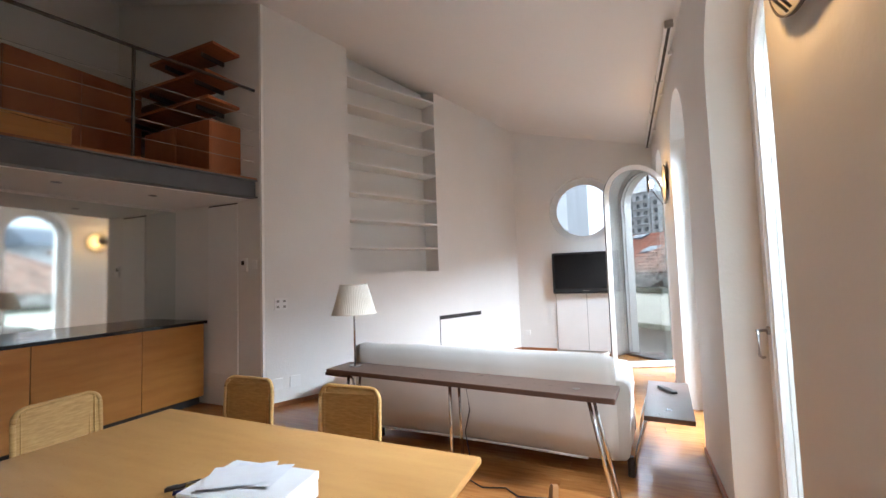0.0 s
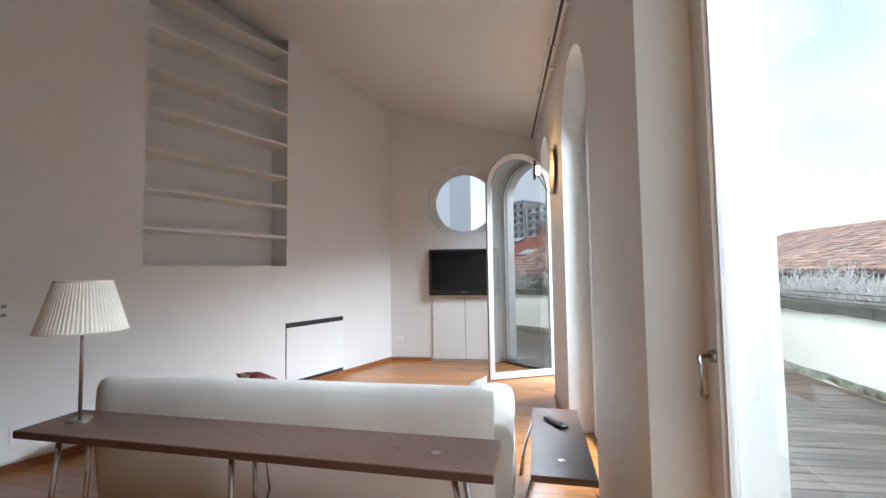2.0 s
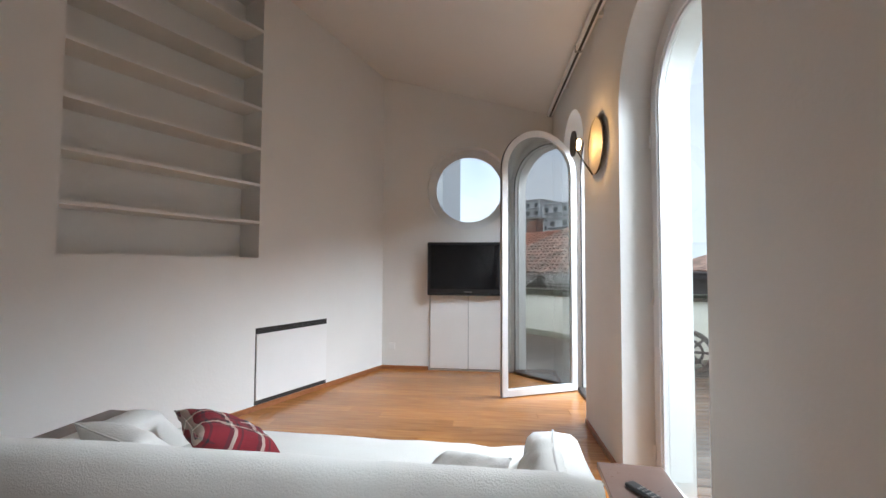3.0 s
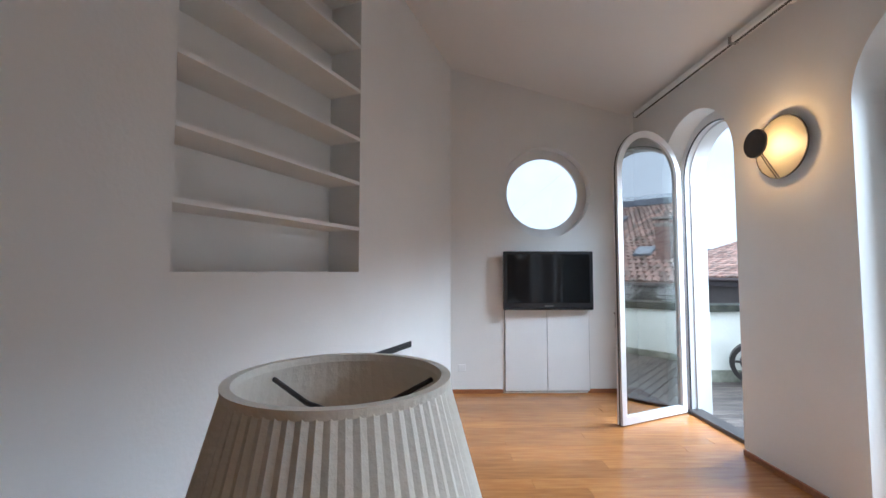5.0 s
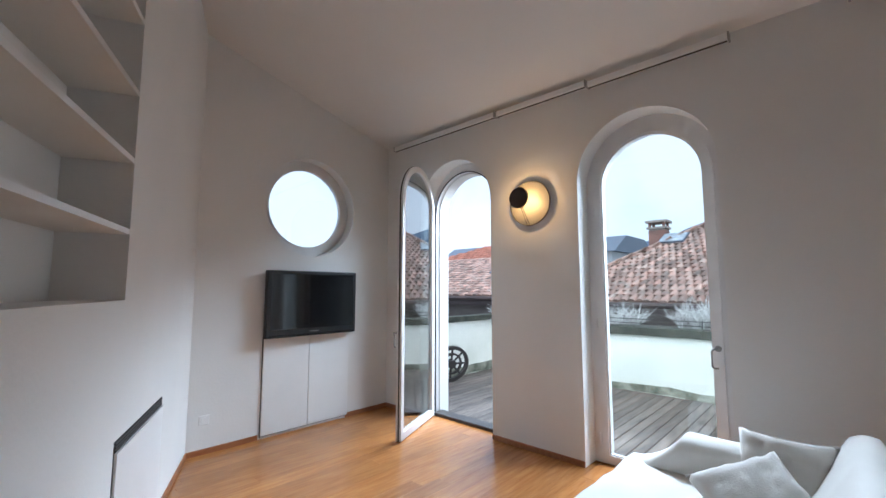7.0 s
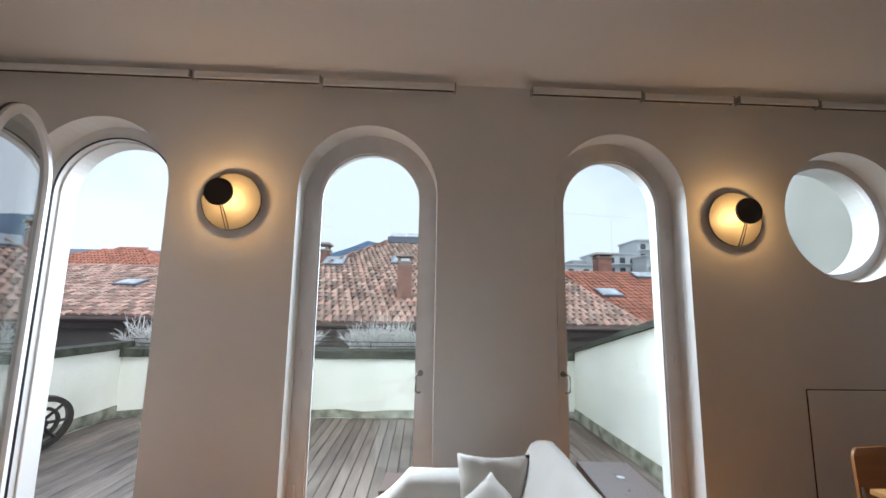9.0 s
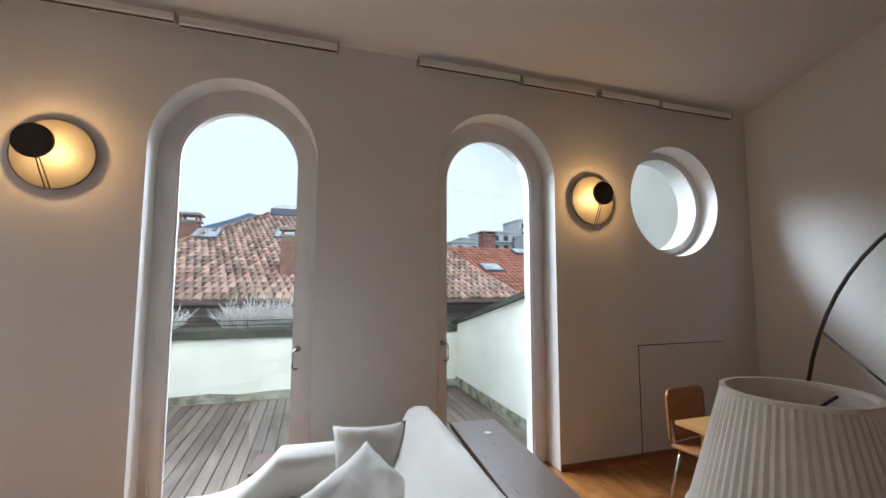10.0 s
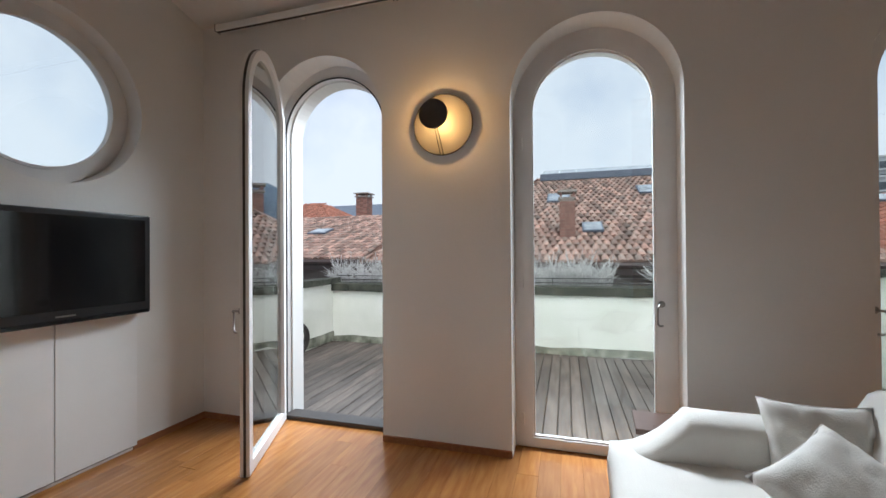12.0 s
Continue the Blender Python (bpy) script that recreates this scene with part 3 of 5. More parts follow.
# blind cassettes along the top of the window wall
for y0, y1, dz in ((7.72, 6.05, 0.0), (6.02, 5.02, 0.005), (5.0, 3.92, -0.01), (3.28, 2.35, 0.0), (2.33, 1.55, -0.008), (1.50, 0.80, 0.0), (0.78, -0.17, -0.008)):
    t = empty("blind_rail", Matrix.Translation((WALL_X - 0.075, (y0 + y1) / 2, 3.462 - 0.006 * (TV_Y - y0) + dz)), "slim white curtain rail under the ceiling", "curtain rail", "curtain rails")
    h = (y0 - y1) / 2
    part("rail", box(-0.03, 0.03, -h, h, -0.025, 0.03, 0.006), LACQUER, t)
    part("slot", box(-0.012, 0.012, -h + 0.01, h - 0.01, -0.028, -0.024), DARK_GAP, t)
    for y in (-h, h):
        part("end_cap", box(-0.032, 0.032, y - 0.006, y + 0.006, -0.03, 0.034, 0.002), HANDLE, t)
    part("wall_bracket", box(0.03, 0.075, -0.02, 0.02, -0.01, 0.02), LACQUER, t)

# ---- kitchen and mezzanine ----
COUNTER_X = -4.71
TOP_Z = 1.0                                    # worktop of the raised counter
unit_edges = [KITCHEN_Y, 2.95, 2.05, 1.1, 0.2, BACK_Y]
for a, b in zip(unit_edges, unit_edges[1:]):
    t = empty("kitchen_unit", Matrix.Translation((COUNTER_X, (a + b) / 2, 0)), "honey maple kitchen base unit with flush fronts", "cabinet", "kitchen units")
    h = (a - b) / 2
    part("body", box(-0.58, -0.022, -h + 0.002, h - 0.002, 0.1, TOP_Z - 0.046), MAPLE, t)
    part("plinth", box(-0.55, -0.08, -h + 0.002, h - 0.002, 0.0, 0.1), DARK_GAP, t)
    part("front", box(-0.022, 0, -h + 0.003, h - 0.003, 0.105, TOP_Z - 0.038, 0.002), MAPLE, t, "smooth maple front")
tagged(part("worktop", box(-5.30, COUNTER_X + 0.02, BACK_Y, KITCHEN_Y + 0.03, TOP_Z - 0.036, TOP_Z, 0.003), GRANITE), "polished black granite kitchen worktop", "worktop")
part_mirror = tagged(part("wall_mirror", box(-5.31, -5.295, BACK_Y, KITCHEN_Y + 0.03, TOP_Z, 2.38), MIRROR), "large wall mirror above the kitchen worktop", "mirror")
tagged(part("wall_kitchen_back", box(-5.46, -5.31, BACK_Y, KITCHEN_Y + 0.03, 0, 2.41), PLASTER), "white wall behind the kitchen mirror", "wall", kind="structure")


def edge_x(y):
    """The slightly slanting front of the mezzanine."""
    return -3.856 - 0.19 * (KITCHEN_Y - y)


bm = bmesh.new()
prism([(edge_x(KITCHEN_Y) - 0.1, KITCHEN_Y + 0.03), (edge_x(BACK_Y) - 0.1, BACK_Y), (LEFT_X, BACK_Y), (LEFT_X, KITCHEN_Y + 0.03)], lambda u, v, w: (u, v, 2.41 + w), 0.2, bm)
tagged(part("mezzanine_slab", bm, CEILING), "white underside of the mezzanine", "ceiling", kind="structure")
beam = empty("steel_beam", None, "grey painted steel edge beam of the mezzanine", "beam", kind="structure")


def along_edge(name, out0, out1, z0, z1, mat, parent, label=""):
    bm = bmesh.new()
    prism([(edge_x(KITCHEN_Y) + out0, KITCHEN_Y + 0.03), (edge_x(BACK_Y) + out0, BACK_Y), (edge_x(BACK_Y) + out1, BACK_Y), (edge_x(KITCHEN_Y) + out1, KITCHEN_Y + 0.03)], lambda u, v, w: (u, v, z0 + w), z1 - z0, bm)
    return part(name, bm, mat, parent, label)


along_edge("web", -0.1, -0.02, 2.435, 2.615, STEEL_PAINT, beam)
along_edge("flange", -0.1, 0.02, 2.615, 2.63, STEEL_PAINT, beam)
along_edge("flange", -0.1, 0.02, 2.42, 2.435, STEEL_PAINT, beam)
boards = empty("mezzanine_floor", None, "orange wooden floor of the mezzanine", "floor", kind="structure")
along_edge("edge_board", -0.06, 0.005, 2.63, 2.655, SKIRT_WOOD, boards)
bm = bmesh.new()
prism([(edge_x(KITCHEN_Y) - 0.061, KITCHEN_Y + 0.03), (edge_x(BACK_Y) - 0.061, BACK_Y), (LEFT_X, BACK_Y), (LEFT_X, KITCHEN_Y + 0.03)], lambda u, v, w: (u, v, 2.615 + w), 0.035, bm)
part("floor_boards", bm, SKIRT_WOOD, boards)
rail = empty("railing", None, "thin steel railing with taut wires", "railing")
part("handrail", tube([(edge_x(KITCHEN_Y) - 0.03, KITCHEN_Y + 0.03, 3.71), (edge_x(BACK_Y) - 0.03, BACK_Y, 3.71)], 0.017, 10), DARK_METAL, rail)
for y in (2.5, 1.2, 0.0):
    part("post", box(edge_x(y) - 0.05, edge_x(y) - 0.015, y - 0.008, y + 0.008, 2.63, 3.71), DARK_METAL, rail)
for z in (2.85, 3.03, 3.21, 3.39):
    part("wire", tube([(edge_x(KITCHEN_Y) - 0.03, KITCHEN_Y + 0.03, z), (edge_x(BACK_Y) - 0.03, BACK_Y, z)], 0.003, 5), HANDLE, rail)

tall = empty("storage_cabinet", Matrix.Translation((-6.0, 2.82, 2.65)), "dark cherry storage cabinet on the mezzanine", "cabinet")
part("body", box(-0.35, 0.33, -0.68, 0.65, 0.0, 1.33, 0.003), MEZZ_WOOD, tall)
for y0, y1 in ((-0.675, -0.01), (-0.005, 0.645)):
    part("door", box(0.33, 0.35, y0, y1, 0.02, 1.32, 0.002), MEZZ_WOOD, tall)
low = empty("low_cabinet", Matrix.Translation((-5.5, 2.02, 2.65)), "lighter cherry low chest on the mezzanine", "cabinet")
part("body", box(-0.12, 0.2, -0.6, 0.55, 0.0, 0.50, 0.003), MAPLE, low)
part("top", box(-0.13, 0.22, -0.61, 0.56, 0.50, 0.53, 0.004), MAPLE, low)
for z, x0, depth in ((4.17, -5.26, 0.36), (3.81, -5.41, 0.45), (3.52, -5.81, 0.42)):
    t = empty("wall_shelf", None, "dark cherry wall shelf on the mezzanine", "shelf", "mezzanine shelves")
    part("board", box(x0, -4.12, KITCHEN_Y + 0.03 - depth, KITCHEN_Y + 0.03, z, z + 0.035, 0.003), MEZZ_WOOD, t)
    for x in (x0 + 0.2, -4.4):
        part("bracket", box(x - 0.012, x + 0.012, KITCHEN_Y - depth + 0.1, KITCHEN_Y + 0.03, z - 0.05, z), DARK_METAL, t)
side = empty("side_cabinet", Matrix.Translation((-4.66, KITCHEN_Y, 2.65)), "dark cherry cupboard under the mezzanine shelves", "cabinet")
part("body", box(-0.6, 0.55, -0.36, 0.03, 0.0, 0.64, 0.003), MEZZ_WOOD, side)
part("door", box(-0.598, -0.02, -0.378, -0.36, 0.02, 0.63, 0.002), MEZZ_WOOD, side)
part("door", box(-0.015, 0.548, -0.378, -0.36, 0.02, 0.63, 0.002), MEZZ_WOOD, side)
case = empty("black_case", Matrix.Translation((-5.21, 3.45, 3.555)), "small black device on a wall shelf", "device")
part("body", box(-0.2, 0.2, -0.14, 0.14, 0, 0.11, 0.012), BLACK, case)
part("lid", box(-0.19, 0.19, -0.13, 0.13, 0.11, 0.125, 0.004), BLACK, case)

# flush door and thermostat on the kitchen side wall
kd = empty("door_4", Matrix.Translation((-4.42, KITCHEN_Y + 0.035, 0)), "flush white cupboard door in the kitchen wall", "door", kind="structure")
part("gap", box(-0.255, 0.255, -0.003, 0, 0.36, 2.40), FRAME_PAINT, kd)
part("leaf", box(-0.25, 0.25, -0.012, -0.003, 0.365, 2.38, 0.002), LACQUER, kd)
part("air_slot", box(-0.25, 0.25, -0.006, -0.003, 2.385, 2.40), BLACK, kd)
th = empty("thermostat", Matrix.Translation((-4.05, KITCHEN_Y + 0.035, 1.65)), "white wall thermostat with a small dark display", "thermostat")
part("body", box(-0.05, 0.05, -0.025, 0, -0.075, 0.075, 0.006), LACQUER, th)
part("display", box(-0.035, 0.01, -0.027, -0.024, 0.0, 0.05), BLACK, th)
sw = empty("light_switch", Matrix.Translation((-3.90, KITCHEN_Y + 0.035, 1.65)), "small white light switch beside the thermostat", "switch")
part("plate", box(-0.04, 0.04, -0.008, 0, -0.055, 0.055, 0.003), LACQUER, sw)
part("rocker", box(-0.02, 0.02, -0.012, -0.008, -0.03, 0.03, 0.002), LACQUER, sw)
for k, (x, y) in enumerate(((-4.55, 2.95), (-4.6, 2.15), (-4.7, 1.25))):
    t = empty("ceiling_spot", Matrix.Translation((x, y, 2.41)), "small recessed spotlight, switched off", "spotlight", "kitchen spotlights")
    part("rim", ring(0.04, 0.028, lambda u, v, w: (u, v, -w), 0.006, 24), HANDLE, t)
    part("lens", disc(0.028, lambda u, v, w: (u, v, -w), 0.003, 24), BLACK, t)


# ---- soft furniture ----
def soft_box(x0, x1, y0, y1, z0, z1, r, cuts=9, wrinkle=0.006, puff=0.0, seed=0.0):
    """A padded block: rounded edges, a little swelling and fine creases."""
    bm = bmesh.new()
    bmesh.ops.create_cube(bm, size=2)
    bmesh.ops.subdivide_edges(bm, edges=bm.edges[:], cuts=cuts, use_grid_fill=True)
    h = Vector(((x1 - x0) / 2, (y1 - y0) / 2, (z1 - z0) / 2))
    mid = Vector(((x0 + x1) / 2, (y0 + y1) / 2, (z0 + z1) / 2))
    for v in bm.verts:
        p = Vector([math.copysign(abs(c) ** 0.8, c) * k for c, k in zip(v.co, h)])
        core = Vector([max(-k + r, min(k - r, c)) for c, k in zip(p, h)])
        d = p - core
        n = d.normalized() if d.length > 1e-6 else Vector((0, 0, 1))
        swell = puff * max(0, 1 - v.co.x ** 2) * max(0, 1 - v.co.y ** 2)
        p = core + n * (r + swell * abs(n.z))
        crease = noise.noise(Vector((p.x * 6 + seed, p.y * 6, p.z * 6))) + 0.5 * noise.noise(Vector((p.x * 17, p.y * 17 + seed, p.z * 9)))
        v.co = mid + p + n * crease * wrinkle
    return bm


def pillow_mesh(w, h, t, seed=0.0, steps=18):
    """A square pillow with pinched corners and creases."""
    bm = bmesh.new()
    rows = {}
    for side in (1, -1):
        for i in range(steps + 1):
            for j in range(steps + 1):
                u, v = 2 * i / steps - 1, 2 * j / steps - 1
                rim = i in (0, steps) or j in (0, steps)
                if rim and side < 0:
                    rows[side, i, j] = rows[1, i, j]
                    continue
                pull = 1 - 0.10 * (1 - abs(u) ** 2) * abs(v) ** 3 if abs(v) > abs(u) else 1 - 0.10 * (1 - abs(v) ** 2) * abs(u) ** 3
                z = 0 if rim else side * t / 2 * ((1 - u ** 4) * (1 - v ** 4)) ** 0.55
                z += 0.018 * noise.noise(Vector((u * 2.3 + seed, v * 2.3, side))) * (0 if rim else 1) + 0.009 * noise.noise(Vector((u * 6, v * 4 + seed, side)))
                rows[side, i, j] = bm.verts.new((u * w / 2 * pull, v * h / 2 * pull, z))
    for side in (1, -1):
        for i in range(steps):
            for j in range(steps):
                bm.faces.new((rows[side, i, j], rows[side, i + 1, j], rows[side, i + 1, j + 1], rows[side, i, j + 1]))
    return bm


def pillow(m, w, h, t, mat, label, seed):
    p = empty("pillow", m, label, "pillow", "sofa pillows")
    part("cover", pillow_mesh(w, h, t, seed), mat, p, smooth=True)
    k = 0.5 * 0.995
    part("piping", tube([(-w * k, -h * k, 0), (-w * 0.25, -h * k * 0.91, 0), (0, -h * k * 0.9, 0), (w * 0.25, -h * k * 0.91, 0), (w * k, -h * k, 0)], 0.005, 6), PIPING if mat is LINEN else mat, p)
    part("piping", tube([(-w * k, h * k, 0), (-w * 0.25, h * k * 0.91, 0), (0, h * k * 0.9, 0), (w * 0.25, h * k * 0.91, 0), (w * k, h * k, 0)], 0.005, 6), PIPING if mat is LINEN else mat, p)


SX0, SX1 = -2.33, 0.02
sofa = empty("sofa", pose((SX0 + SX1) / 2, 4.0, 0, 0, 0, -1.6), "long white linen slipcovered sofa with rolled arms", "sofa")
ox, oy = (SX0 + SX1) / 2, 4.0


def swept_back():
    """The sloping upholstered back, a padded section drawn along the sofa."""
    prof = [(3.40, 0.13), (3.365, 0.30), (3.35, 0.55), (3.345, 0.74), (3.355, 0.82), (3.385, 0.858), (3.43, 0.866), (3.475, 0.845), (3.53, 0.76), (3.63, 0.58), (3.74, 0.41), (3.78, 0.13)]
    bm = bmesh.new()
    n = 46
    rings = []
    for i in range(n + 1):
        f = i / n
        x = SX0 + 0.02 + (SX1 - 0.11 - SX0) * f
        end = min(f, 1 - f) * n
        shrink = 0.82 + 0.18 * min(1, end / 2.0) ** 0.5
        rows_ = []
        for y, z in prof:
            wob = 0.007 * noise.noise(Vector((x * 3.1, z * 5, y * 3))) + 0.004 * noise.noise(Vector((x * 9, z * 9, 3)))
            yy = 3.58 + (y - 3.58) * shrink + wob
            zz = 0.13 + (z - 0.13) * (0.96 + 0.04 * min(1, end / 2.0)) + (0.006 * noise.noise(Vector((x * 2.2, 7, 0))) if z > 0.5 else 0)
            rows_.append(bm.verts.new((x - ox, yy - oy, zz)))
        rings.append(rows_)
    for r0, r1 in zip(rings, rings[1:]):
        for k in range(len(prof) - 1):
            bm.faces.new((r0[k], r0[k + 1], r1[k + 1], r1[k]))
        bm.faces.new((r0[-1], r0[0], r1[0], r1[-1]))
    bm.faces.new(rings[0])
    bm.faces.new(rings[-1][::-1])
    return bm


part("backrest", swept_back(), LINEN, sofa, smooth=True)
part("hem", tube([(x - ox, 3.365 - oy + 0.004 * math.sin(x * 7), 0.145 + 0.004 * math.sin(x * 4)) for x in [SX0 + 0.06 + 0.1 * k for k in range(21)]], 0.008, 6), PIPING, sofa)
part("seat_base", soft_box(SX0 + 0.1 - ox, SX1 - ox, 3.72 - oy, 4.56 - oy, 0.10, 0.34, 0.04, 9, 0.008, 0, 2.0), LINEN, sofa, smooth=True)
part("seat_cushion", soft_box(SX0 + 0.22 - ox, SX1 - 0.06 - ox, 3.66 - oy, 4.62 - oy, 0.28, 0.45, 0.065, 14, 0.017, 0.02, 5.0), LINEN, sofa, smooth=True)


def rolled_arm(x0, x1):
    """An arm that rolls over at the top and sweeps down to the front."""
    bm = bmesh.new()
    ys = [3.46 + 0.06 * k for k in range(20)]
    rings = []
    for y in ys:
        t = min(1, max(0, (y - 4.24) / 0.36))
        top = 0.668 - 0.23 * (1 - (1 - t) ** 2)
        low = 0.11
        half, mid = (x1 - x0) / 2, (x0 + x1) / 2
        ring_ = []
        for k in range(16):
            a = math.tau * k / 16
            cx, cz = math.cos(a), math.sin(a)
            px_ = mid + half * math.copysign(abs(cx) ** 0.45, cx) * (1.0 if cz > 0.2 else 0.86)
            pz_ = (top + low) / 2 + (top - low) / 2 * math.copysign(abs(cz) ** 0.38, cz)
            w = 0.006 * noise.noise(Vector((px_ * 8, y * 7, pz_ * 7)))
            ring_.append(bm.verts.new((px_ + w - ox, y - oy, pz_ + w)))
        rings.append(ring_)
    for r0, r1 in zip(rings, rings[1:]):
        for k in range(16):
            bm.faces.new((r0[k], r0[(k + 1) % 16], r1[(k + 1) % 16], r1[k]))
    bm.faces.new(rings[0][::-1])
    bm.faces.new(rings[-1])
    return bm


part("armrest", rolled_arm(-0.24, 0.03), LINEN, sofa, smooth=True)
part("armrest", rolled_arm(-2.36, -2.10), LINEN, sofa, smooth=True)
for x, y in ((-2.1, 3.5), (0.0, 3.5), (-2.1, 4.45), (0.0, 4.45)):
    part("leg", tube([(x - ox, y - oy, 0.0), (x - ox, y - oy, 0.14)], 0.022, 10), DARK_METAL, sofa)



def leaning(middle, along, up):
    """Where a pillow lies: its middle, the run of its lower edge, and the way its face climbs."""
    u = Vector(along).normalized()
    n = u.cross(Vector(up)).normalized()
    v = n.cross(u)
    return Matrix.Translation(middle) @ Matrix((u, v, n)).transposed().to_4x4()


pillow(leaning((-0.255, 3.72, 0.585), (0.08, 1, 0.0), (0.45, 0, 0.9)), 0.43, 0.44, 0.15, LINEN, "plump white linen pillow leaning on the sofa arm", 1.0)
pillow(leaning((-0.58, 3.80, 0.565), (0.45, -0.71, 0.30), (0.45, 0.71, 0.30)), 0.46, 0.44, 0.16, LINEN, "creased white linen pillow lying in the sofa corner", 4.0)
pillow(pose(-1.70, 4.20, 0.575, -30, 0, -42), 0.46, 0.46, 0.15, PLAID, "red tartan wool pillow lying on the sofa", 7.0)
pillow(pose(-1.90, 3.90, 0.59, -46, 0, -22), 0.48, 0.46, 0.16, LINEN, "white linen pillow beside the tartan pillow", 9.0)

# narrow table behind the sofa, and two lower ones beside it
con = empty("console_table", pose(-1.195, 3.10, 0, 0, 0, -4.2), "narrow dark walnut console table behind the sofa", "console table")
part("tabletop", box(-1.135, 1.135, -0.155, 0.155, 0.668, 0.704, 0.003), WENGE, con)
for x, lean in ((-0.95, -0.08), (0.0, 0.01), (0.97, 0.14)):
    for y in (-0.08, 0.07):
        part("leg", tube([(x, y, 0.668), (x + lean * 0.5, y * 1.1, 0.33), (x + lean, y * 1.2, 0.0)], 0.0125, 10), CHROME, con, "chrome tube leg", True)
    part("stretcher", tube([(x, -0.08, 0.656), (x, 0.07, 0.656)], 0.011, 8), CHROME, con, smooth=True)
part("cable_port", disc(0.022, lambda u, v, w: (0.89 + u, v - 0.02, 0.704 + w), 0.003, 20), CHROME, con, "small chrome cable cap")

for sx, x_in, y_in, turned in ((1, 0.275, 3.90, -4.2), (-1, -2.84, 4.32, -3.0)):
    t = empty("side_table", pose(x_in, y_in, 0, 0, 0, turned), "low dark walnut side table beside the sofa arm", "side table", "side tables")
    L = 0.5
    part("tabletop", box(-0.155, 0.155, -L, L, 0.417, 0.450, 0.003), WENGE, t)
    for y, turn in ((-L + 0.1, -1), (L - 0.1, 1)):
        part("leg", tube([(0.08 * sx, y, 0.417), (-0.10 * sx, y, 0.407), (-0.15 * sx, y + 0.01 * turn, 0.38), (-0.21 * sx, y + 0.03 * turn, 0.18), (-0.24 * sx, y + 0.04 * turn, 0.0)], 0.0125, 10), CHROME, t, "bent chrome tube leg", True)
    part("cable_port", disc(0.022, lambda u, v, w: (u, v - L + 0.18, 0.450 + w), 0.003, 20), CHROME, t, "small chrome cable cap")

rem = empty("remote_control", pose(0.285, 4.10, 0.451, 0, 0, 28), "black television remote on the dark side table", "remote control")
part("body", box(-0.025, 0.025, -0.1, 0.1, 0, 0.02, 0.006, 2), BLACK, rem)
for i in range(5):
    for j in (-1, 0, 1):
        part("button", box(j * 0.014 - 0.004, j * 0.014 + 0.004, -0.07 + i * 0.024, -0.062 + i * 0.024, 0.02, 0.023), HANDLE, rem)

# table lamp with a pleated shade
lamp = empty("table_lamp", Matrix.Translation((-2.154, 3.186, 0.705)), "pleated cream shade on a slim chrome stem", "table lamp")
part("shade", lathe([(0.188, 0.448), (0.118, 0.700)], 128, 0.008), SHADE, lamp, "pleated cream fabric shade", False)
part("shade_lining", lathe([(0.181, 0.450), (0.112, 0.698)], 48), SHADE, lamp)
part("rim", lathe([(0.120, 0.694), (0.121, 0.703), (0.111, 0.703), (0.111, 0.694), (0.120, 0.694)], 64), SHADE, lamp)
part("rim", lathe([(0.192, 0.446), (0.192, 0.455), (0.180, 0.455), (0.180, 0.446), (0.192, 0.446)], 64), SHADE, lamp)
part("stem", tube([(0, 0, 0.0), (0, 0, 0.663)], 0.009, 10), CHROME, lamp, "slim chrome stem", True)
part("base", lathe([(0.0, 0.012), (0.05, 0.012), (0.055, 0.006), (0.055, 0.0), (0, 0)], 28), CHROME, lamp)
for k in range(3):
    a = math.tau * k / 3 + 0.5
    part("spoke", tube([(0, 0, 0.658), (0.055 * math.cos(a), 0.055 * math.sin(a), 0.663), (0.114 * math.cos(a), 0.114 * math.sin(a), 0.683)], 0.003, 6), DARK_METAL, lamp)
part("socket", tube([(0, 0, 0.55), (0, 0, 0.62)], 0.018, 12), LACQUER, lamp)
cab = empty("power_cable", None, "thin dark lamp cable hanging to the floor", "cable")
part("cord", tube([(-1.12, 3.13, 0.655), (-1.10, 3.15, 0.45), (-1.13, 3.12, 0.30), (-1.09, 3.10, 0.12), (-1.12, 3.04, 0.012), (-0.95, 2.95, 0.008), (-0.80, 3.0, 0.008), (-0.70, 2.92, 0.008), (-0.45, 2.98, 0.008)], 0.004, 6), BLACK, cab, smooth=True)

# ---- dining place ----
TX0, TX1, TY0, TY1 = -2.47, -0.545, 0.81, 1.805
table = empty("dining_table", Matrix.Translation(((TX0 + TX1) / 2, (TY0 + TY1) / 2, 0)), "large honey maple dining table with tapered legs", "dining table")
hx, hy = (TX1 - TX0) / 2, (TY1 - TY0) / 2
part("tabletop", box(-hx, hx, -hy, hy, 0.710, 0.738, 0.005, 2), TABLE_WOOD, table)
part("underframe", box(-hx + 0.14, hx - 0.14, -hy + 0.14, hy - 0.14, 0.65, 0.710), TABLE_WOOD, table)
for x in (-hx + 0.12, hx - 0.12):
    for y in (-hy + 0.12, hy - 0.12):
        part("leg", tube([(x, y, 0.71), (x, y, 0.35), (x * 1.03, y * 1.05, 0.0)], 0.032, 12, taper=0.6), TABLE_WOOD, table, smooth=True)


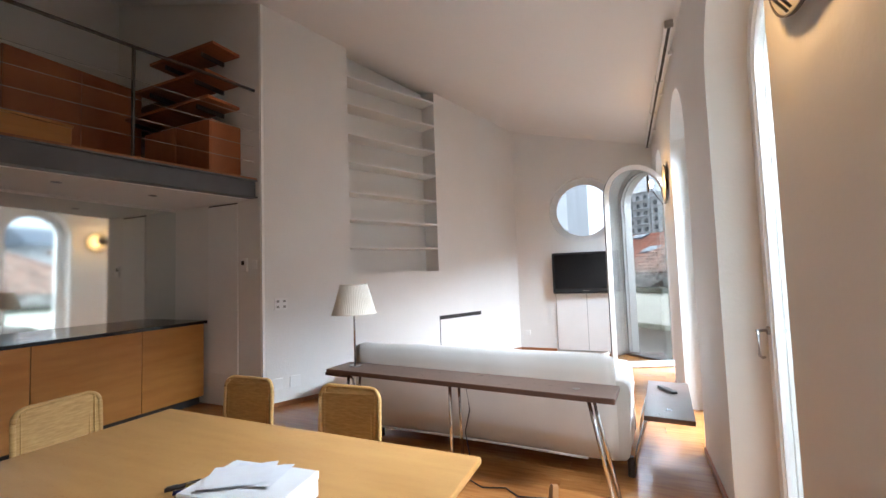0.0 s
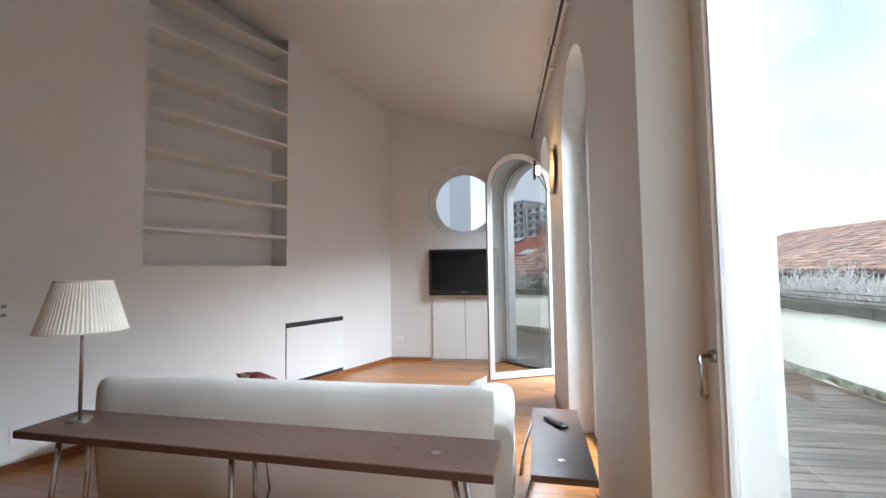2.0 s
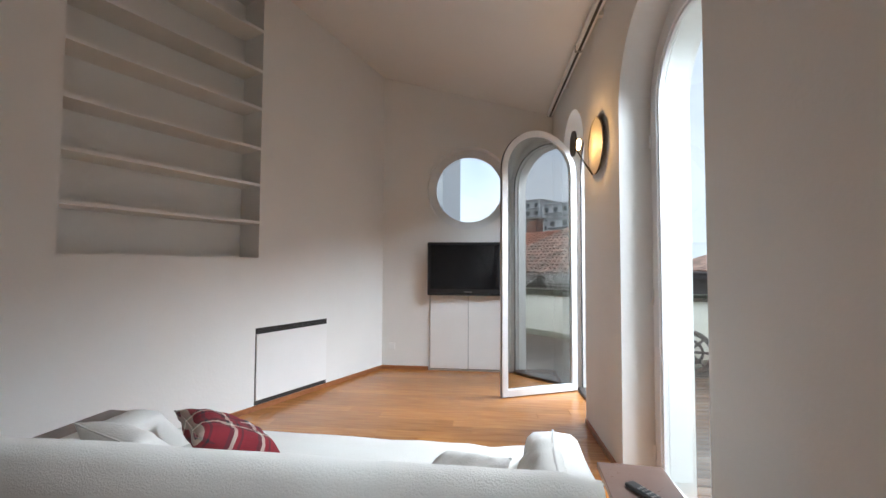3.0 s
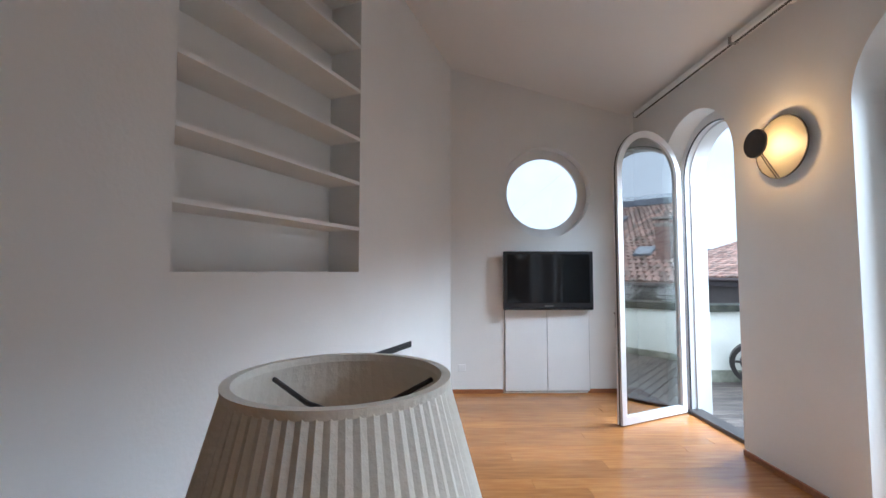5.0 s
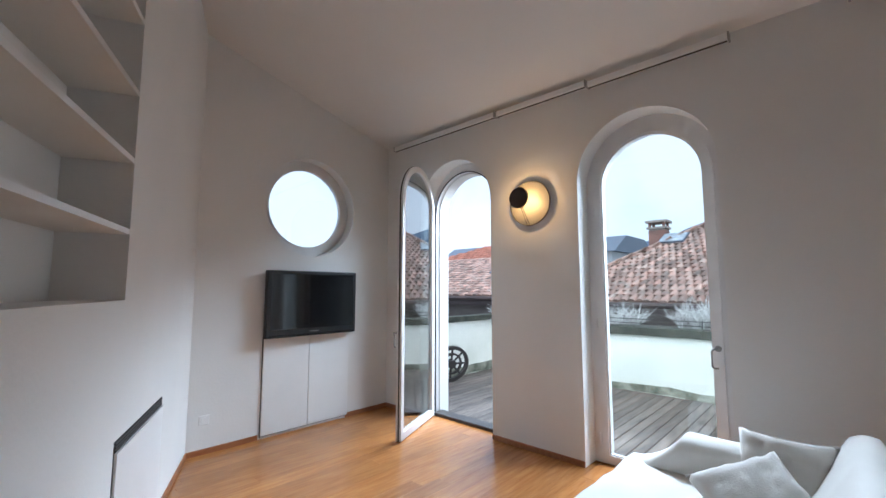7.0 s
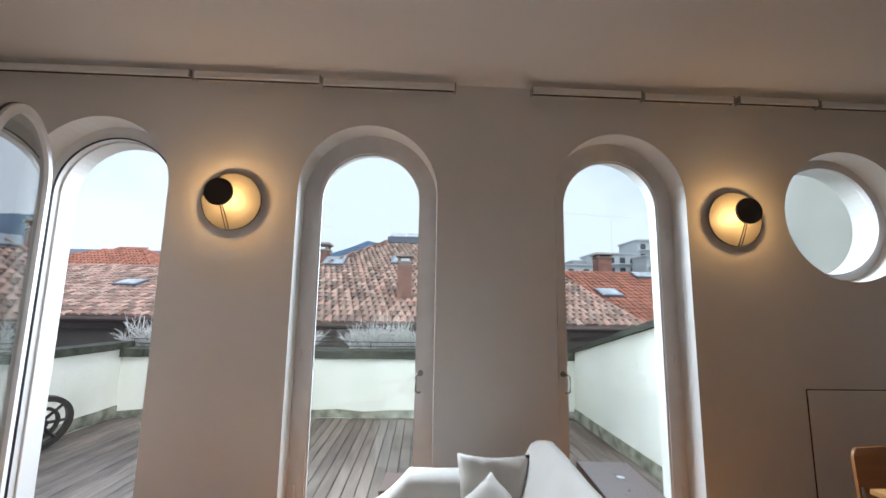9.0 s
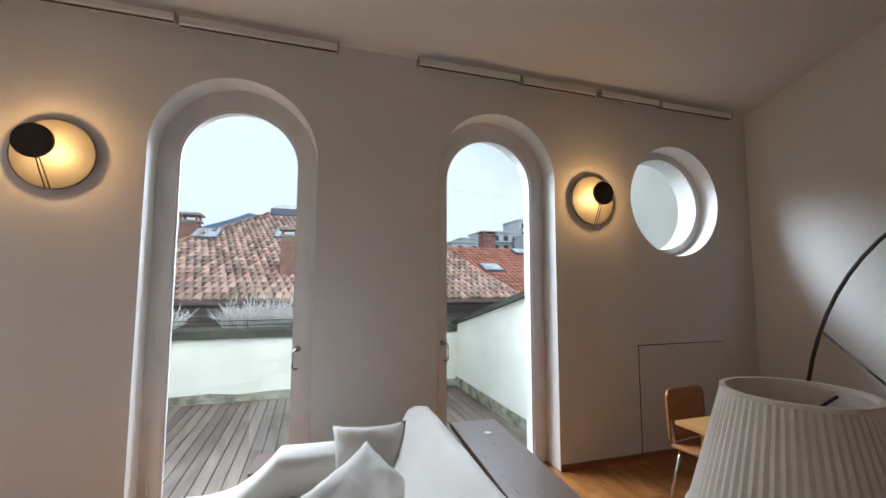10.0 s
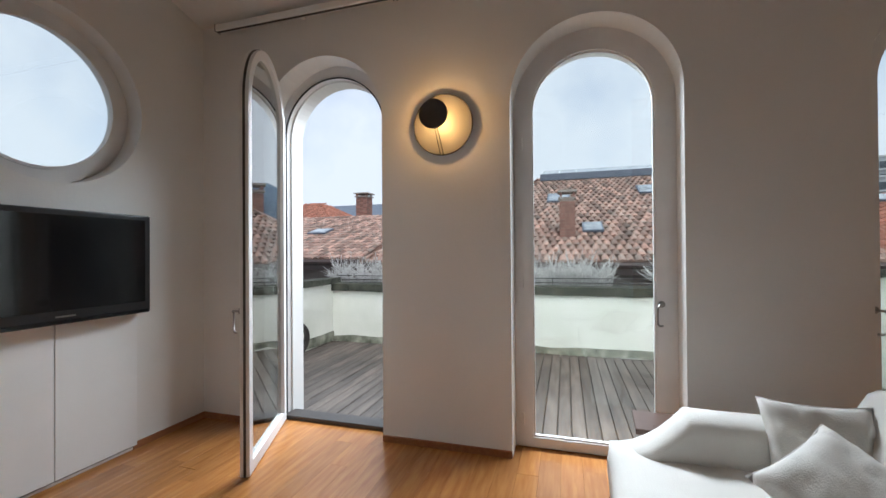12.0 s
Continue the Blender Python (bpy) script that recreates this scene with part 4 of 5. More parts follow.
def curved_panel(width, z0, z1, bow, thick, mat_round=0.03):
    """A bowed back panel with rounded corners, facing +y."""
    bm = bmesh.new()
    outline = []
    w, r = width / 2, min(0.06, (z1 - z0) / 2.2)
    for cx, cz, a0 in ((w - r, z1 - r, 0), (-w + r, z1 - r, 90), (-w + r, z0 + r, 180), (w - r, z0 + r, 270)):
        for k in range(6):
            a = radians(a0 + 18 * k)
            outline.append((cx + r * math.cos(a), cz + r * math.sin(a)))
    front = [bm.verts.new((x, bow * (1 - (x / w) ** 2) - 0.05 * (z - z0), z)) for x, z in outline]
    back = [bm.verts.new((x, bow * (1 - (x / w) ** 2) - 0.05 * (z - z0) - thick, z)) for x, z in outline]
    bm.faces.new(front)
    bm.faces.new(back[::-1])
    for k in range(len(front)):
        j = (k + 1) % len(front)
        bm.faces.new((front[k], back[k], back[j], front[j]))
    return bm, outline


def dining_chair(m, woven, label):
    c = empty("dining_chair", m, label, "chair", "chairs round the dining table")
    mat = RATTAN if woven else CHAIR_PLY
    w = 0.40 if woven else 0.43
    if woven:
        bm, outline = curved_panel(w, 0.50, 0.85, -0.03, 0.012)
        back = part("backrest", bm, mat, c, "woven honey rattan back")
        pts = [(x, -0.03 * (1 - (x / (w / 2)) ** 2) - 0.05 * (z - 0.50) - 0.006, z) for x, z in outline]
        part("rim", tube(pts + [pts[0]], 0.013, 8), mat, back, smooth=True)
        for k in range(15):
            x = -w / 2 + 0.03 + k * (w - 0.06) / 14
            y = -0.03 * (1 - (x / (w / 2)) ** 2)
            part("strand", tube([(x, y + 0.002, 0.515), (x, y - 0.014, 0.835)], 0.006, 5), mat, back)
    else:
        bm, outline = curved_panel(w, 0.46, 0.83, -0.03, 0.016)
        part("backrest", bm, mat, c, "bent honey plywood back")
    part("seat", soft_box(-0.22, 0.22, 0.0, 0.43, 0.43, 0.465, 0.016, 5, 0.001), mat, c, smooth=True)
    for x in (-0.19, 0.19):
        part("upright", tube([(x, 0.02, 0.45), (x, 0.0, 0.52), (x, -0.012, 0.62)], 0.011, 8), CHROME if not woven else mat, c, smooth=True)
        part("leg", tube([(x * 0.9, 0.05, 0.44), (x * 1.15, -0.03, 0.0)], 0.011, 8), CHROME, c, smooth=True)
        part("leg", tube([(x * 0.9, 0.38, 0.44), (x * 1.15, 0.42, 0.0)], 0.011, 8), CHROME, c, smooth=True)
    return c


dining_chair(pose(-2.20, 2.10, 0.0, 0, 0, 180), True, "woven rattan dining chair pushed to the table")
dining_chair(pose(-1.44, 2.12, 0, 0, 0, 180), True, "woven rattan dining chair pushed to the table")
dining_chair(pose(-2.83, 1.45, 0, 0, 0, -84), True, "woven rattan dining chair at the table's end")
dining_chair(pose(-0.22, 1.33, 0, 0, 0, 98), False, "bent plywood dining chair with chrome legs")

bx = empty("carton", pose(-1.13, 1.20, 0.739, 0, 0, 6), "white flat carton under loose papers", "box")
part("body", box(-0.175, 0.175, -0.12, 0.12, 0.0, 0.052, 0.003), CARTON, bx)
part("lid", box(-0.177, 0.177, -0.122, 0.122, 0.054, 0.083, 0.003), CARTON, bx)
part("mark", disc(0.012, lambda u, v, w: (0.06 + u, -0.1225 - w * 0.2, 0.035 + v), 0.003, 16), DARK_GAP, bx)
for k, (x, y, a) in enumerate(((-1.165, 1.215, 24), (-1.145, 1.23, 14), (-1.18, 1.205, 33))):
    bm = bmesh.new()
    g = [[bm.verts.new((-0.105 + 0.21 * i / 10, -0.074 + 0.148 * j / 8, 0.002 * math.sin(i * 0.7 + k) * (j / 8) + (0.012 * max(0, i / 10 - 0.7)))) for j in range(9)] for i in range(11)]
    for i in range(10):
        for j in range(8):
            bm.faces.new((g[i][j], g[i + 1][j], g[i + 1][j + 1], g[i][j + 1]))
    sheet = tagged(part("paper_sheet", bm, PAPER, smooth=True), "loose printed white sheet on the carton", "paper", "papers")
    sheet.matrix_world = pose(x, y, 0.8245 + k * 0.004, 0, 0, a)
for x, y, a, mat, label in ((-1.47, 1.21, 60, DARK_METAL, "slim dark ballpoint pen on the table"), (-1.41, 1.20, 48, PEN_BLUE, "blue ballpoint pen on the table"), (-1.41, 1.245, 40, PEN_YELLOW, "pale yellow marker on the table")):
    p = empty("pen", pose(x, y, 0.748, 0, 0, a), label, "pen", "pens")
    part("barrel", tube([(-0.06, 0, 0), (0.05, 0, 0)], 0.008, 8), mat, p, smooth=True)
    part("tip", tube([(0.05, 0, 0), (0.075, 0, -0.004)], 0.007, 8, taper=0.3), HANDLE, p)
    part("clip", box(-0.055, -0.02, -0.002, 0.002, 0.008, 0.011), HANDLE, p)

# tall bowed lamp by the back wall
arc = empty("arc_lamp", Matrix.Translation((-0.55, -0.05, 0)), "tall dark bowed floor lamp with a strut", "floor lamp")
part("arm", tube([(0.48 - 1.25 * (1 - math.cos(a)), -0.1, 0.1 + 2.15 * math.sin(a)) for a in [radians(6 * k) for k in range(17)]], 0.016, 10), DARK_METAL, arc, smooth=True)
part("strut", tube([(0.30, -0.1, 1.22), (-0.25, -0.1, 0.72), (-0.55, -0.1, 0.1)], 0.011, 8), DARK_METAL, arc, smooth=True)
part("base", box(-0.65, 0.55, -0.22, 0.02, 0.0, 0.1, 0.01), DARK_METAL, arc)

# ---- terrace ----
PAR_X, LEFT_Y, RIGHT_Y = 4.2, 8.88, 1.62
ter = tagged(part("terrace_slab", box(OUT_X, PAR_X, RIGHT_Y - 0.3, LEFT_Y, -0.4, DECK_Z - 0.03), DARK_GAP), "weathered wooden terrace deck", "terrace", kind="structure")


def rough_slab(x0, x1, y0, y1, z0, z1, cuts, amount, seed):
    bm = box(x0, x1, y0, y1, z0, z1)
    bmesh.ops.subdivide_edges(bm, edges=bm.edges[:], cuts=cuts, use_grid_fill=True)
    for v in bm.verts:
        v.co += Vector((noise.noise(v.co * 3 + Vector((seed, 0, 0))), noise.noise(v.co * 3 + Vector((0, seed, 0))), noise.noise(v.co * 4 + Vector((0, 0, seed))))) * amount
    return bm


par = empty("parapet_front", None, "cream stucco parapet with a mossy stone cap", "parapet", kind="structure")
part("wall", box(PAR_X, PAR_X + 0.2, RIGHT_Y - 0.2, LEFT_Y + 0.2, -0.4, 0.80), STUCCO, par)
for k in range(9):
    y0 = RIGHT_Y - 0.2 + k * 0.89
    part("capstone", rough_slab(PAR_X - 0.05, PAR_X + 0.32, y0 + 0.006, y0 + 0.884, 0.80, 0.93, 3, 0.018, k), MOSS, par, "dark mossy capstone")
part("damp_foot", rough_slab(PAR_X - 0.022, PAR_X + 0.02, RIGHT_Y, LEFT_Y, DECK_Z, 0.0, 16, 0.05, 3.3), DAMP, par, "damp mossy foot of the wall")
par2 = empty("parapet_north", None, "cream stucco side parapet of the terrace", "parapet", kind="structure")
part("wall", box(OUT_X, PAR_X + 0.2, LEFT_Y, LEFT_Y + 0.2, -0.4, 0.92), STUCCO, par2)
part("capstone", rough_slab(OUT_X, PAR_X + 0.2, LEFT_Y - 0.05, LEFT_Y + 0.3, 0.92, 1.02, 6, 0.018, 8), MOSS, par2, "dark mossy capstone")
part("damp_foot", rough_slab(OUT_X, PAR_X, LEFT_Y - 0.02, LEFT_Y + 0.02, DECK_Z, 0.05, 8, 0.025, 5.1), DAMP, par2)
par3 = empty("parapet_south", None, "cream stucco side wall with a sloping mossy top", "parapet", kind="structure")
slope = lambda x: 1.62 - 0.215 * (x - OUT_X)
part("wall", prism([(OUT_X, -0.4), (PAR_X + 0.1, -0.4), (PAR_X + 0.1, slope(PAR_X + 0.1)), (OUT_X, slope(OUT_X))], lambda u, v, w: (u, RIGHT_Y - w, v), 0.2), STUCCO, par3)
bm = bmesh.new()
bmx = box(OUT_X, PAR_X + 0.2, RIGHT_Y - 0.27, RIGHT_Y + 0.05, 0, 0.07)
bmesh.ops.subdivide_edges(bmx, edges=bmx.edges[:], cuts=7, use_grid_fill=True)
for v in bmx.verts:
    v.co.z += slope(v.co.x) + 0.015 * noise.noise(v.co * 5)
    v.co.y += 0.015 * noise.noise(v.co * 4 + Vector((4, 0, 0)))
bm.free()
part("capstone", bmx, MOSS, par3, "dark mossy sloping cap")
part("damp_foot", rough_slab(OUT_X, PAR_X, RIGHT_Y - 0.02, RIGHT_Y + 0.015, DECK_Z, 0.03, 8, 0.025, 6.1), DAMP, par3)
light_wall = tagged(part("neighbour_wall", box(OUT_X, 5.5, RIGHT_Y - 3.2, RIGHT_Y - 3.0, -0.4, 6.0), STUCCO), "pale neighbouring house wall", "wall", kind="structure")

# cast wheel leaning by the terrace corner
reel = empty("cast_wheel", pose(2.55, 8.60, DECK_Z + 0.335, 78, 0, 155), "dark cast iron spoked wheel leaning in the corner", "wheel")
part("rim", ring(0.33, 0.27, lambda u, v, w: (u, v, w - 0.03), 0.06, 40), DARK_METAL, reel)
part("hub", disc(0.075, lambda u, v, w: (u, v, w - 0.05), 0.1, 24), DARK_METAL, reel)
for k in range(8):
    a = math.tau * k / 8
    part("spoke", tube([(0.06 * math.cos(a), 0.06 * math.sin(a), 0), (0.28 * math.cos(a), 0.28 * math.sin(a), 0)], 0.02, 6), DARK_METAL, reel)
part("inner_ring", ring(0.2, 0.165, lambda u, v, w: (u, v, w - 0.02), 0.04, 32), DARK_METAL, reel)


def dry_bush(x, y, z, size, seed, label):
    """A tuft of thin branching twigs."""
    rnd = random.Random(seed)
    bm = bmesh.new()
    for k in range(70):
        a, lean = rnd.uniform(0, math.tau), rnd.uniform(0.2, 1.25)
        L = size * rnd.uniform(0.7, 1.4)
        p = Vector((rnd.uniform(-0.2, 0.2) * size, rnd.uniform(-0.7, 0.7) * size, 0))
        d = Vector((math.cos(a) * math.sin(lean), math.sin(a) * math.sin(lean), math.cos(lean)))
        q = p + d * L * 0.55
        tip = p + d * L + Vector((0, 0, rnd.uniform(-0.1, 0.12) * size))
        tube([p, q, tip], 0.008, 4, bm, 0.5)
        for b in range(3):
            e = q + Vector((rnd.uniform(-1, 1), rnd.uniform(-1, 1), rnd.uniform(0, 1))).normalized() * L * 0.35
            tube([q, e], 0.005, 3, bm, 0.5)
    t = empty("dry_bush", Matrix.Translation((x, y, z)), label, "bush", "parapet plants")
    part("twigs", bm, TWIG, t)


trough = empty("planter", None, "long dark planter trough behind the parapet", "planter")
part("trough", box(PAR_X + 0.34, PAR_X + 0.75, RIGHT_Y, LEFT_Y, 0.5, 0.9, 0.01), GUTTER, trough)
part("soil", box(PAR_X + 0.37, PAR_X + 0.72, RIGHT_Y + 0.03, LEFT_Y - 0.03, 0.88, 0.915), MOSS, trough)
for k, (y, s) in enumerate(((2.3, 0.30), (3.1, 0.34), (4.35, 0.30), (4.75, 0.36), (5.15, 0.30), (6.3, 0.26), (7.4, 0.3), (8.1, 0.36), (8.8, 0.34))):
    dry_bush(PAR_X + 0.52, y, 0.91, s * 1.3, k + 3, "dry grey twiggy plant in the parapet planter")
for z in (0.99, 1.06):
    t = empty("wire_line", None, "thin cable stretched along the parapet", "cable", "parapet cables")
    part("cable", tube([(PAR_X + 0.2, RIGHT_Y, z), (PAR_X + 0.2, 5.0, z - 0.012), (PAR_X + 0.2, LEFT_Y, z)], 0.006, 5), BLACK, t)
part("cable_stay", tube([(PAR_X + 0.2, 5.0, 0.92), (PAR_X + 0.2, 5.0, 1.07)], 0.008, 6), BLACK, par)

# ---- roofs and town ----
tagged(part("ground", box(-3000, 3000, -3000, 3000, -12.4, -12.0), GROUND), "distant town ground far below the terrace", "ground", kind="structure")
tile_bm = bmesh.new()
STEPS, TW, TL = 5, 0.205, 0.46
va = [tile_bm.verts.new((TW * 0.52 * math.cos(math.pi * k / STEPS), 0, 0.075 * math.sin(math.pi * k / STEPS))) for k in range(STEPS + 1)]
vb = [tile_bm.verts.new((TW * 0.40 * math.cos(math.pi * k / STEPS), TL, 0.060 * math.sin(math.pi * k / STEPS) + 0.0)) for k in range(STEPS + 1)]
for k in range(STEPS):
    tile_bm.faces.new((va[k], va[k + 1], vb[k + 1], vb[k]))
tile_bm.faces.new(va[::-1])
TILE = bpy.data.meshes.new("tile")
tile_bm.to_mesh(TILE)
tile_bm.free()
TILE.materials.append(TERRACOTTA)
TILE_V = [tuple(v.co) for v in TILE.vertices]
TILE_F = [tuple(f.vertices) for f in TILE.polygons]


def tiled_slope(parent, eave_a, eave_b, ridge_a, ridge_b, mat, single_rows=0, seed=1):
    """Rows of barrel tiles over a four-cornered slope; the lowest rows are single pieces."""
    ea, eb, ra, rb = map(Vector, (eave_a, eave_b, ridge_a, ridge_b))
    along = (eb - ea).normalized()
    up = (ra - ea) - along * (ra - ea).dot(along)
    rise = up.length
    up.normalize()
    nrm = along.cross(up)
    if nrm.z < 0:
        nrm = -nrm
    side = up.cross(nrm)
    rnd = random.Random(seed)
    bm = bmesh.new()
    vs = [bm.verts.new(p - nrm * 0.03) for p in (ea, eb, rb, ra)]
    bm.faces.new(vs)
    ret = bmesh.ops.extrude_face_region(bm, geom=bm.faces[:])
    bmesh.ops.translate(bm, verts=[v for v in ret["geom"] if isinstance(v, bmesh.types.BMVert)], vec=-nrm * 0.12)
    part("roof_bed", bm, mat, parent)
    verts, faces = [], []
    row_step = 0.36
    rows = int(rise / row_step)
    singles = 0
    for r in range(rows):
        f = (r * row_step) / rise
        lo = ea.lerp(ra, f)
        hi = eb.lerp(rb, f)
        width = (hi - lo).dot(along)
        count = int(width / TW)
        for c in range(count):
            p = lo + along * (0.1 + c * TW + rnd.uniform(-0.012, 0.012)) + up * rnd.uniform(-0.03, 0.03) + nrm * (0.0 + rnd.uniform(0, 0.012))
            tilt = rnd.uniform(-0.04, 0.04)
            x, y = side * math.cos(tilt) + up * math.sin(tilt), up * math.cos(tilt) - side * math.sin(tilt)
            y2 = (y - nrm * 0.03).normalized()
            if r < single_rows and singles < 290:
                ob = new("roof_tile", TILE)
                ob.parent = parent
                m3 = Matrix((x, y2, nrm)).transposed().to_4x4()
                ob.matrix_basis = Matrix.Translation(p + nrm * 0.03) @ m3
                singles += 1
            else:
                b = len(verts)
                for vx, vy, vz in TILE_V:
                    verts.append(p + nrm * 0.03 + x * vx + y2 * vy + nrm * vz)
                faces.extend(tuple(b + i for i in f_) for f_ in TILE_F)
    if verts:
        me = bpy.data.meshes.new("roof_tiles")
        me.from_pydata([tuple(v) for v in verts], [], faces)
        me.materials.append(mat)
        ob = new("roof_tiles", me)
        ob.parent = parent
        tagged(ob, kind="stuff")


def skylight(parent, p, up, along, w, h):
    p, up, along = Vector(p), Vector(up).normalized(), Vector(along).normalized()
    nrm = along.cross(up)
    if nrm.z < 0:
        nrm = -nrm
    spot = lambda u, v, d: p + along * u + up * v + nrm * (0.10 + d)
    s = part("skylight_frame", prism([(-w / 2 - 0.05, -h / 2 - 0.05), (w / 2 + 0.05, -h / 2 - 0.05), (w / 2 + 0.05, h / 2 + 0.05), (-w / 2 - 0.05, h / 2 + 0.05)], spot, 0.06), SLATE, parent)
    part("skylight_pane", prism([(-w / 2, -h / 2), (w / 2, -h / 2), (w / 2, h / 2), (-w / 2, h / 2)], lambda u, v, d: spot(u, v, 0.062 + d), 0.01), SKYLIGHT, s, "pale skylight pane")


def chimney(x, y, z0, z1, w, label):
    t = empty("chimney", Matrix.Translation((x, y, z0)), label, "chimney", "roof chimneys")
    h = z1 - z0
    part("stack", box(-w * 0.48, w * 0.48, -w * 0.48, w * 0.48, 0, h * 0.82), MORTAR, t)
    rows = max(3, int(h * 0.82 / 0.09))
    bm = box(-w * 0.165, w * 0.165, -0.02, 0.02, -0.038, 0.038)
    me = bpy.data.meshes.new("brick")
    bm.to_mesh(me)
    bm.free()
    me.materials.append(BRICK)
    for r in range(rows):
        for c in range(3):
            for turn in range(4):
                ob = new("brick", me)
                ob.parent = t
                ob.matrix_basis = pose(0, 0, 0, 0, 0, 90 * turn) @ pose((c - 1) * w * 0.34, -w * 0.48, 0.045 + r * 0.09)
    part("flue_slab", box(-w * 0.6, w * 0.6, -w * 0.6, w * 0.6, h * 0.82, h * 0.86), MORTAR, t)
    for sx in (-1, 1):
        for sy in (-1, 1):
            part("pier", box(sx * w * 0.36, sx * w * 0.5, sy * w * 0.36, sy * w * 0.5, h * 0.86, h * 0.95), BRICK, t)
    part("cap", box(-w * 0.66, w * 0.66, -w * 0.66, w * 0.66, h * 0.95, h, 0.01), MORTAR, t)


def eaves(parent, a, b, drop):
    a, b = Vector(a), Vector(b)
    part("gutter", tube([a + Vector((-0.06, 0, -0.05)), b + Vector((-0.06, 0, -0.05))], 0.075, 8), GUTTER, parent)
    part("fascia", box(a.x + 0.03, a.x + 0.08, a.y, b.y, a.z - 0.3, a.z - 0.04), GUTTER, parent)
    # wall below the eaves, its shade painted in by a darker colour
    part("wall", box(a.x + 0.55, a.x + 0.75, a.y + 0.4, b.y - 0.4, drop, a.z - 0.05), FACADE_SHADE, parent)
    part("soffit", box(a.x + 0.08, a.x + 0.6, a.y, b.y, a.z - 0.12, a.z - 0.08), GUTTER, parent)


EZ = 1.17
main = empty("main_house", None, "long low house with a weathered terracotta hip roof", "house")
tiled_slope(main, (8.7, -2.2, EZ), (8.7, 10.6, EZ), (18.2, 0.2, 5.05), (18.2, 5.6, 5.05), TERRACOTTA_FAR, 4, 3)
tiled_slope(main, (8.7, 10.6, EZ), (27.7, 10.6, EZ), (18.2, 5.6, 5.05), (18.3, 5.6, 5.05), TERRACOTTA_FAR, 0, 4)
eaves(main, (8.7, -2.2, EZ), (8.7, 10.6, EZ), -12)
part("ridge_cap", tube([(18.2, 0.2, 5.1), (18.2, 5.6, 5.1)], 0.13, 8), TERRACOTTA_FAR, main)
part("hip_cap", tube([(18.2, 5.6, 5.1), (8.7, 10.6, EZ + 0.06)], 0.11, 8), TERRACOTTA_FAR, main)
slope_up = (9.5, 0, 3.88)
skylight(main, (14.3, 5.05, EZ + 5.6 * 0.408), slope_up, (0, 1, 0), 0.75, 1.0)
skylight(main, (14.0, 7.7, EZ + 5.3 * 0.408), slope_up, (0, 1, 0), 0.75, 1.0)
skylight(main, (11.0, 4.0, EZ + 2.3 * 0.408), slope_up, (0, 1, 0), 0.5, 0.7)
skylight(main, (15.0, 1.7, EZ + 6.3 * 0.408), slope_up, (0, 1, 0), 0.75, 1.0)
solar = empty("glass_lantern", None, "long glazed lantern on the roof ridge", "roof lantern")
for k in range(7):
    y = 0.4 + k * 0.78
    part("pane", prism([(y, 0), (y + 0.74, 0), (y + 0.74, 1.0), (y, 1.0)], lambda u, v, w: (17.2 + v * 2.0, u, 5.0 + v * 0.55 + w), 0.03), SKYLIGHT, solar)
part("frame", box(17.15, 17.25, 0.3, 5.9, 4.75, 5.05), SLATE, solar)
chimney(10.5, 4.74, 1.8, 3.3, 0.42, "square brick chimney with a slab cap")
chimney(15.4, 8.6, 2.4, 4.35, 0.62, "tall brick chimney on the hip roof")

right_house = empty("right_house", None, "lower house with a redder tiled roof", "house")
tiled_slope(right_house, (9.6, -15.0, 1.1), (9.6, -2.0, 1.1), (15.2, -15.0, 3.35), (15.2, -1.6, 3.35), RED_TILE, 0, 5)
eaves(right_house, (9.6, -15.0, 1.1), (9.6, -2.0, 1.1), -12)
skylight(right_house, (12.3, -2.7, 1.1 + 2.7 * 0.402), (5.6, 0, 2.25), (0, 1, 0), 0.7, 0.7)
skylight(right_house, (14.4, -5.2, 1.1 + 4.8 * 0.402), (5.6, 0, 2.25), (0, 1, 0), 0.8, 0.6)
skylight(right_house, (11.9, -6.4, 1.1 + 2.3 * 0.402), (5.6, 0, 2.25), (0, 1, 0), 0.8, 0.7)
chimney(15.2, -3.8, 3.2, 4.1, 0.6, "short brick chimney on the red roof")

left_house = empty("left_house", None, "neighbouring house with a weathered tiled roof", "house")
tiled_slope(left_house, (9.0, 10.9, 1.25), (9.0, 26.0, 1.25), (15.5, 10.9, 3.25), (15.5, 26.0, 3.25), TERRACOTTA_FAR, 0, 6)
eaves(left_house, (9.0, 10.9, 1.25), (9.0, 26.0, 1.25), -12)
skylight(left_house, (12.2, 14.3, 1.25 + 3.2 * 0.308), (6.5, 0, 2.0), (0, 1, 0), 0.7, 0.6)
red_house = empty("red_roof_house", None, "house with a steep red hip roof", "house")
tiled_slope(red_house, (19.0, 17.5, 2.6), (19.0, 31.0, 2.6), (23.5, 21.5, 5.0), (23.5, 22.5, 5.0), RED_TILE, 0, 7)
tiled_slope(red_house, (28.0, 17.5, 2.6), (19.0, 17.5, 2.6), (23.6, 21.5, 5.0), (23.5, 21.5, 5.0), RED_TILE, 0, 8)
part("wall", box(19.5, 27.5, 18.0, 30.5, -12, 2.55), FACADE, red_house)
slate = empty("slate_house", None, "long distant building with a grey slate roof", "house")
part("wall", box(40, 52, 20, 44, -12, 5.4), FACADE, slate)
part("roof", prism([(39.5, 5.4), (52.5, 5.4), (49, 7.3), (43, 7.3)], lambda u, v, w: (u, 19.5 + w, v), 25), SLATE, slate)
chimney(26.0, 19.5, 4.2, 6.0, 0.9, "dark chimney behind the red roof")


